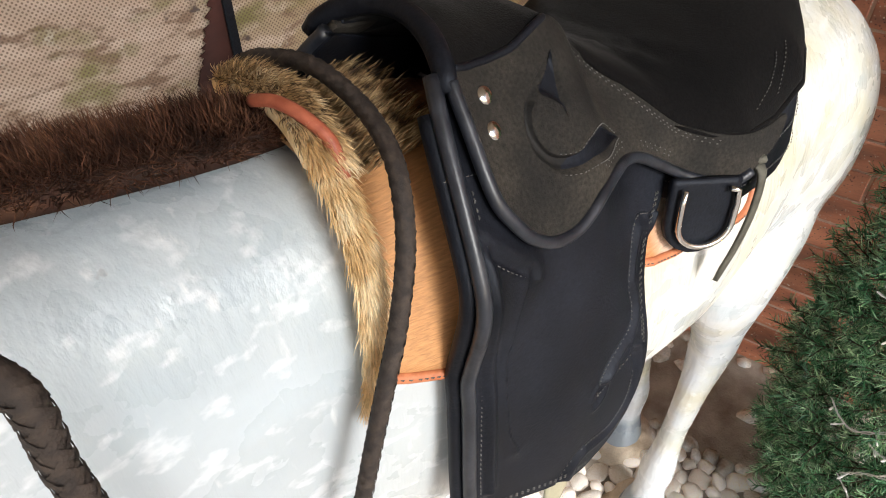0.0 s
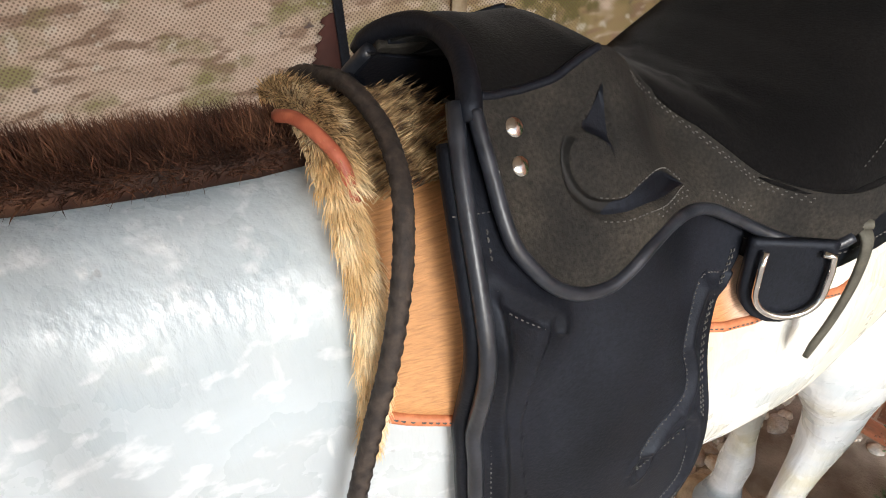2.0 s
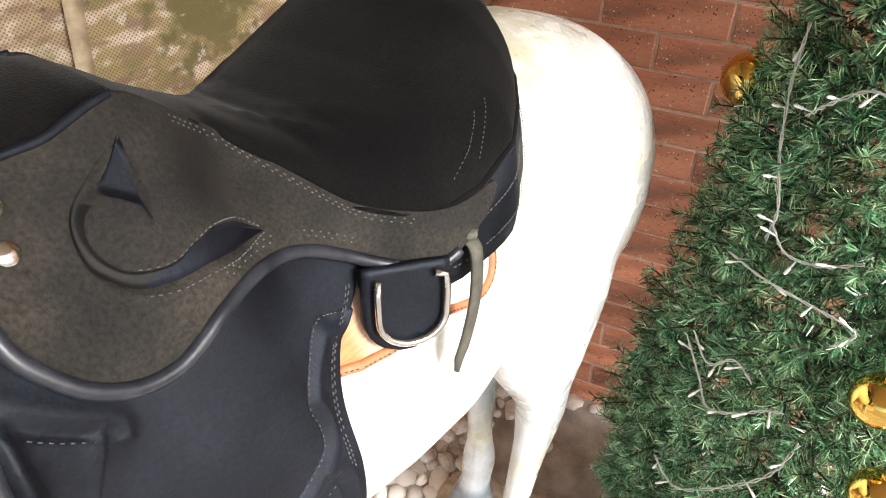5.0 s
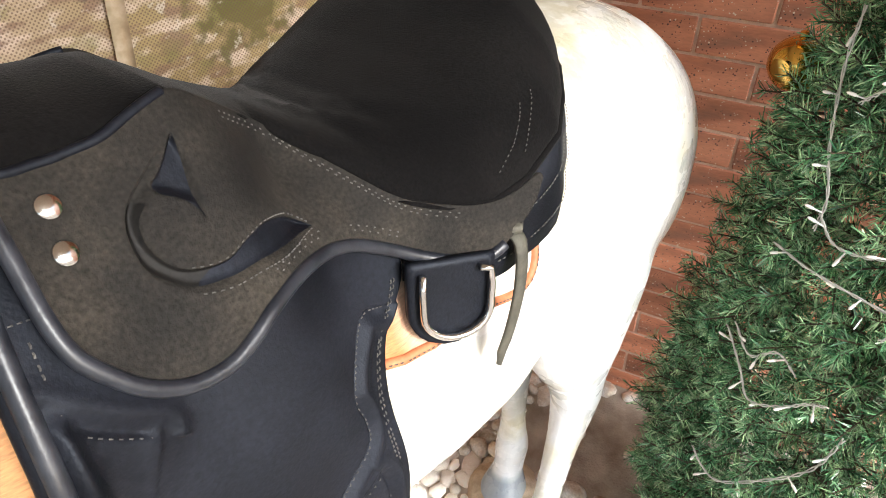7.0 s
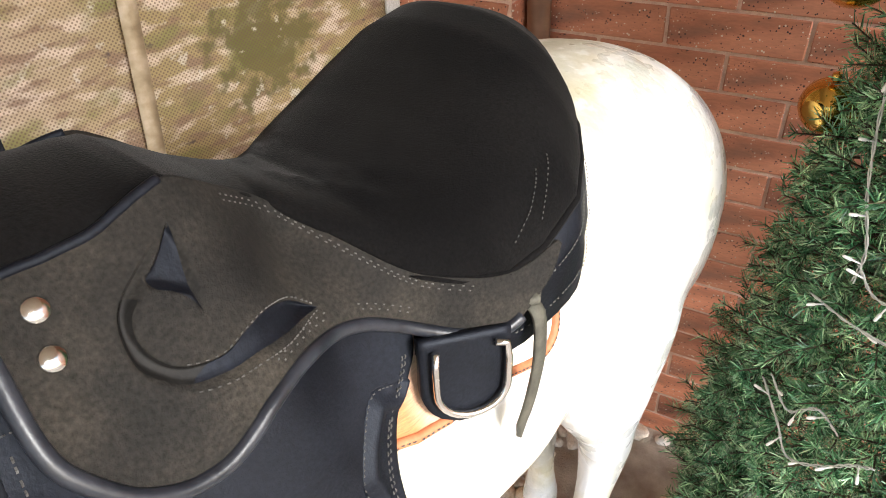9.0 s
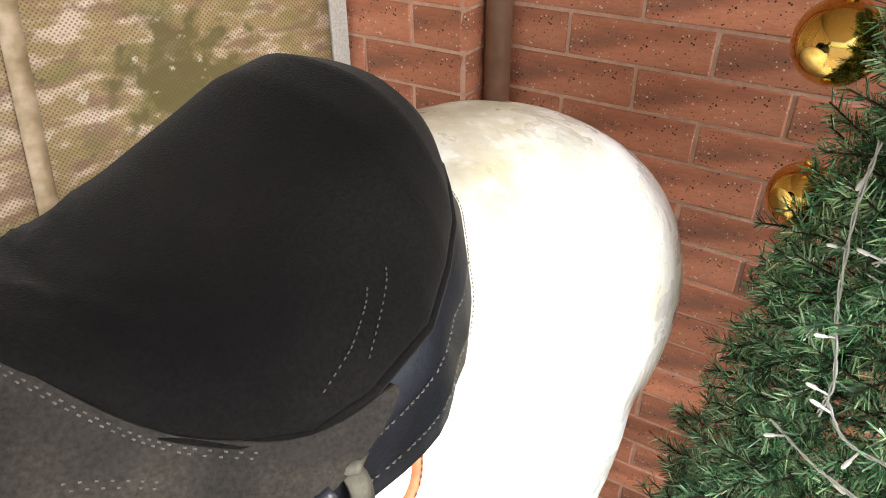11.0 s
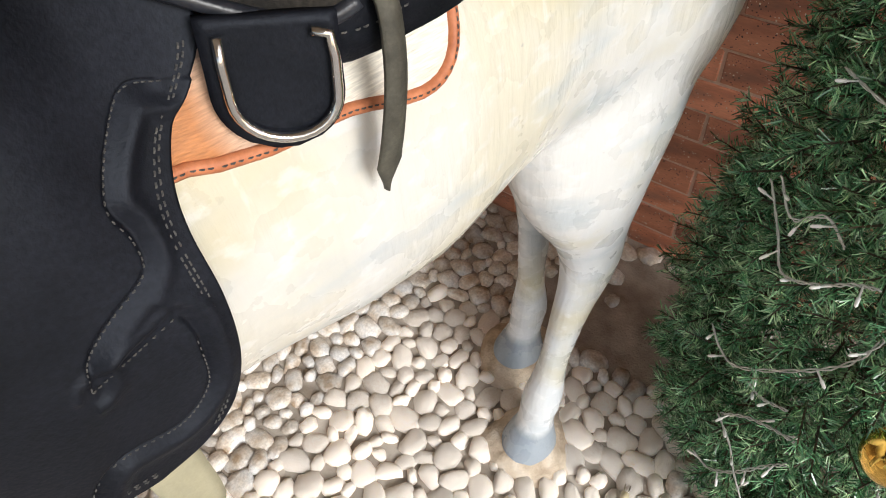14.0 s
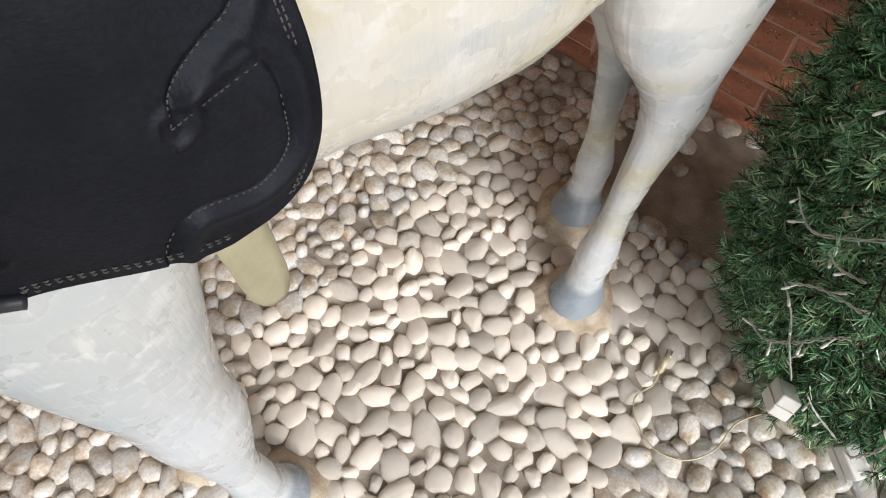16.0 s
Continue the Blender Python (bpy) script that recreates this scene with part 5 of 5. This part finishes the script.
# ---- pieces: bricks and pebbles ----
def brick_mesh(lx, ly, lz, seed):
    random.seed(seed)
    bm = bmesh.new()
    box_into(bm, (-lx / 2, -ly / 2, -lz / 2), (lx / 2, ly / 2, lz / 2))
    bmesh.ops.bevel(bm, geom=list(bm.edges), offset=0.0022, segments=1, affect="EDGES")
    for v in bm.verts:
        v.co += Vector((random.uniform(-1, 1), random.uniform(-1, 1), random.uniform(-1, 1))) * 0.0006
    return mesh_of(bm, "brick", M_BRICK, smooth=False)


GAP = 0.0062
FULL = [brick_mesh(0.02, LENGTH - GAP, COURSE - GAP, k) for k in range(4)]


def bricks_on_wall():
    random.seed(31)
    far = bmesh.new()
    for c in range(33):
        z = -0.015 + COURSE * (c + 0.5)
        shift = (0.0 if c % 2 else 0.121) + random.uniform(-0.006, 0.006)
        y = 1.027 + shift + LENGTH * 0.5
        while y > -2.5:
            if y + LENGTH / 2 < PIER_Y + 0.11:
                jx = random.uniform(-0.0015, 0.0015)
                if y > 0.15 and z < 1.5:
                    ob = new("brick", FULL[random.randrange(4)])
                    ob.parent = wall_east
                    ob.location = (WALL_X + 0.01 + jx, y, z)
                    ob.rotation_euler = (random.uniform(-0.004, 0.004), 0, 0)
                else:
                    box_into(far, (WALL_X + jx, y - LENGTH / 2 + GAP / 2, z - COURSE / 2 + GAP / 2), (WALL_X + 0.02, y + LENGTH / 2 - GAP / 2, z + COURSE / 2 - GAP / 2))
            y -= LENGTH
    ob = part("brickwork", far, M_BRICK, wall_east, smooth=False)
    tagged(ob, kind="stuff")
    side = [brick_mesh(WALL_X - PIER_X - 0.004, 0.02, COURSE - GAP, 50 + k) for k in range(3)]
    for c in range(33):
        z = -0.015 + COURSE * (c + 0.5)
        y = (1.288 if c % 2 else 1.398) - LENGTH / 2
        while y - LENGTH / 2 < 1.75:
            lo, hi = max(PIER_Y + 0.012, y - LENGTH / 2 + GAP / 2), y + LENGTH / 2 - GAP / 2
            if hi - lo > 0.02:
                if abs(hi - lo - (LENGTH - GAP)) < 1e-4:
                    ob = new("brick", FULL[random.randrange(4)])
                else:
                    ob = new("brick", brick_mesh(0.02, hi - lo, COURSE - GAP, c))
                ob.parent = wall_pier
                ob.location = (PIER_X + 0.01 + random.uniform(-0.001, 0.001), (lo + hi) / 2, z)
            y += LENGTH
        ob = new("brick", side[c % 3])
        ob.parent = wall_pier
        ob.location = ((PIER_X + WALL_X) / 2 + 0.001, PIER_Y + 0.01 - 0.002, z)


bricks_on_wall()


def pebble_mesh(seed):
    random.seed(seed)
    bm = bmesh.new()
    bmesh.ops.create_icosphere(bm, subdivisions=2, radius=1.0)
    off = Vector((seed * 3.1, seed * 1.7, 0))
    for v in bm.verts:
        n = noise.noise(v.co * 0.85 + off) * 0.36 + noise.noise(v.co * 1.7 + off) * 0.2
        p = v.co * (1 + n)
        v.co = Vector((math.copysign(abs(p.x) ** 0.9, p.x), math.copysign(abs(p.y) ** 0.9, p.y), p.z))
    return mesh_of(bm, "pebble", M_PEBBLE)


def lay_pebbles():
    random.seed(77)
    meshes = [pebble_mesh(k) for k in range(1, 13)]
    step = 0.045
    pts = []
    y = -0.75
    row = 0
    while y < 1.85:
        x = -0.75 + (step / 2 if row % 2 else 0)
        while x < 1.72:
            pts.append([x + random.uniform(-0.014, 0.014), y + random.uniform(-0.012, 0.012)])
            x += step
        y += step * 0.88
        row += 1
    P = np.array(pts)
    size = np.random.RandomState(3).uniform(0.62, 1.42, len(P))
    for _ in range(14):
        for i0 in range(0, len(P), 400):
            d = P[i0:i0 + 400, None, :] - P[None, :, :]
            r = np.sqrt((d ** 2).sum(2)) + 1e-9
            want = step * 0.5 * (size[i0:i0 + 400, None] + size[None, :])
            push = np.where((r < want) & (r > 1e-6), (want - r) / r * 0.22, 0.0)
            P[i0:i0 + 400] += (d * push[:, :, None]).sum(1)
    feet = [(1.085, 0.80), (1.255, 0.935), (0.425, 0.935), (0.40, 1.16)]
    far_v, far_f = [], []
    count = 0
    for (x, y), k in zip(P, size):
        if x > WALL_X - 0.015 or (x > PIER_X - 0.02 and y > PIER_Y - 0.01) or min(math.hypot(x - a, y - b) for a, b in feet) < 0.075:
            continue
        if 1.36 < x < 1.66 and 0.55 < y < 0.98 and random.random() < 0.92:
            continue
        long = random.uniform(1.0, 1.38)
        rx, ry, rz = step * 0.5 * k * long, step * 0.5 * k * random.uniform(0.88, 1.0) / math.sqrt(long) * 1.02, random.uniform(0.01, 0.016)
        turn = random.gauss(0.9, 0.9)
        tip = (random.uniform(-0.22, 0.22), random.uniform(-0.22, 0.22), turn)
        me = meshes[random.randrange(12)]
        z = random.uniform(-0.003, 0.003)
        near = 0.45 < x < 1.3 and 0.55 < y < 1.3
        if near and count < 300:
            ob = new("pebble", me)
            ob.parent = ground
            ob.location, ob.rotation_euler, ob.scale = (x, y, z), tip, (rx, ry, rz)
            count += 1
        else:
            m = Matrix.LocRotScale((x, y, z), Euler(tip), (rx, ry, rz))
            base = len(far_v)
            far_v.extend([tuple(m @ v.co) for v in me.vertices])
            far_f.extend([tuple(base + i for i in p.vertices) for p in me.polygons])
    me = bpy.data.meshes.new("pebbles")
    me.from_pydata(far_v, [], far_f)
    me.materials.append(M_PEBBLE)
    for p in me.polygons:
        p.use_smooth = True
    ob = new("pebbles", me)
    ob.parent = ground
    tagged(ob, "cream river pebbles set in mortar", kind="stuff")


lay_pebbles()


# ---- cement round the hooves, and the loose light cable on the floor ----
def mortar_collar(x, y, seed):
    random.seed(seed)
    bm = bmesh.new()
    rows = []
    for r, z in ((0.045, 0.03), (0.062, 0.026), (0.078, 0.014), (0.095, -0.004)):
        ring = []
        for k in range(28):
            a = 2 * math.pi * k / 28
            w = 1 + 0.22 * noise.noise(Vector((math.cos(a) * 1.3 + seed, math.sin(a) * 1.3, z * 20)))
            ring.append(Vector((x + math.cos(a) * r * w, y + math.sin(a) * r * w, z + 0.003 * noise.noise(Vector((a * 3, r * 90, seed))))))
        rows.append(ring)
    grid_into(bm, rows, close=True)
    part("mortar_collar", bm, M_SAND, ground, "sandy cement round a hoof")


M_SAND = material("sandy_cement", [(0.42, 0.33, 0.24), (0.62, 0.52, 0.4), (0.74, 0.66, 0.56)], 22, 0.9, bump=0.7, bump_scale=130, fine=0.3)
for n, (x, y) in enumerate(((1.085, 0.80), (1.255, 0.935), (0.425, 0.935), (0.40, 1.12))):
    mortar_collar(x, y, n + 1)

M_CABLE = material("clear_yellowed_plastic", [(0.55, 0.47, 0.3), (0.7, 0.63, 0.46)], 60, 0.3, bump=0)


def build_cable():
    cable = empty("light_cable", Matrix.Translation((0, 0, 0)), "thin yellowed cable with clear plug lying on pebbles", "cable")
    bm = bmesh.new()
    tube_into(bm, curve_through(CABLE_RUN, 8), 0.0016, 6)
    part("wire", bm, M_CABLE, cable)
    for p, d in ((Vector(CABLE_RUN[0]), Vector(CABLE_RUN[0]) - Vector(CABLE_RUN[1])), (Vector(CABLE_RUN[-1]), Vector(CABLE_RUN[-1]) - Vector(CABLE_RUN[-2]))):
        d.z = 0
        d.normalize()
        bm = bmesh.new()
        tube_into(bm, [p - d * 0.004, p, p + d * 0.016, p + d * 0.018, p + d * 0.032, p + d * 0.034], [0.002, 0.0055, 0.0065, 0.0085, 0.008, 0.005], 10)
        plug = part("plug", bm, M_CABLE, cable, "clear plastic plug")
        side = Vector((-d.y, d.x, 0))
        for k in (-1, 1):
            bm = bmesh.new()
            tube_into(bm, [p + d * 0.033 + side * 0.004 * k, p + d * 0.05 + side * 0.005 * k], 0.0013, 6)
            part("prong", bm, M_STEEL, plug)


CABLE_RUN = [(1.072, 0.585, 0.018), (1.042, 0.579, 0.018), (0.999, 0.588, 0.018), (0.966, 0.563, 0.018), (0.945, 0.51, 0.018), (0.964, 0.458, 0.018), (1.016, 0.429, 0.018), (1.083, 0.427, 0.018), (1.147, 0.395, 0.018)]
build_cable()
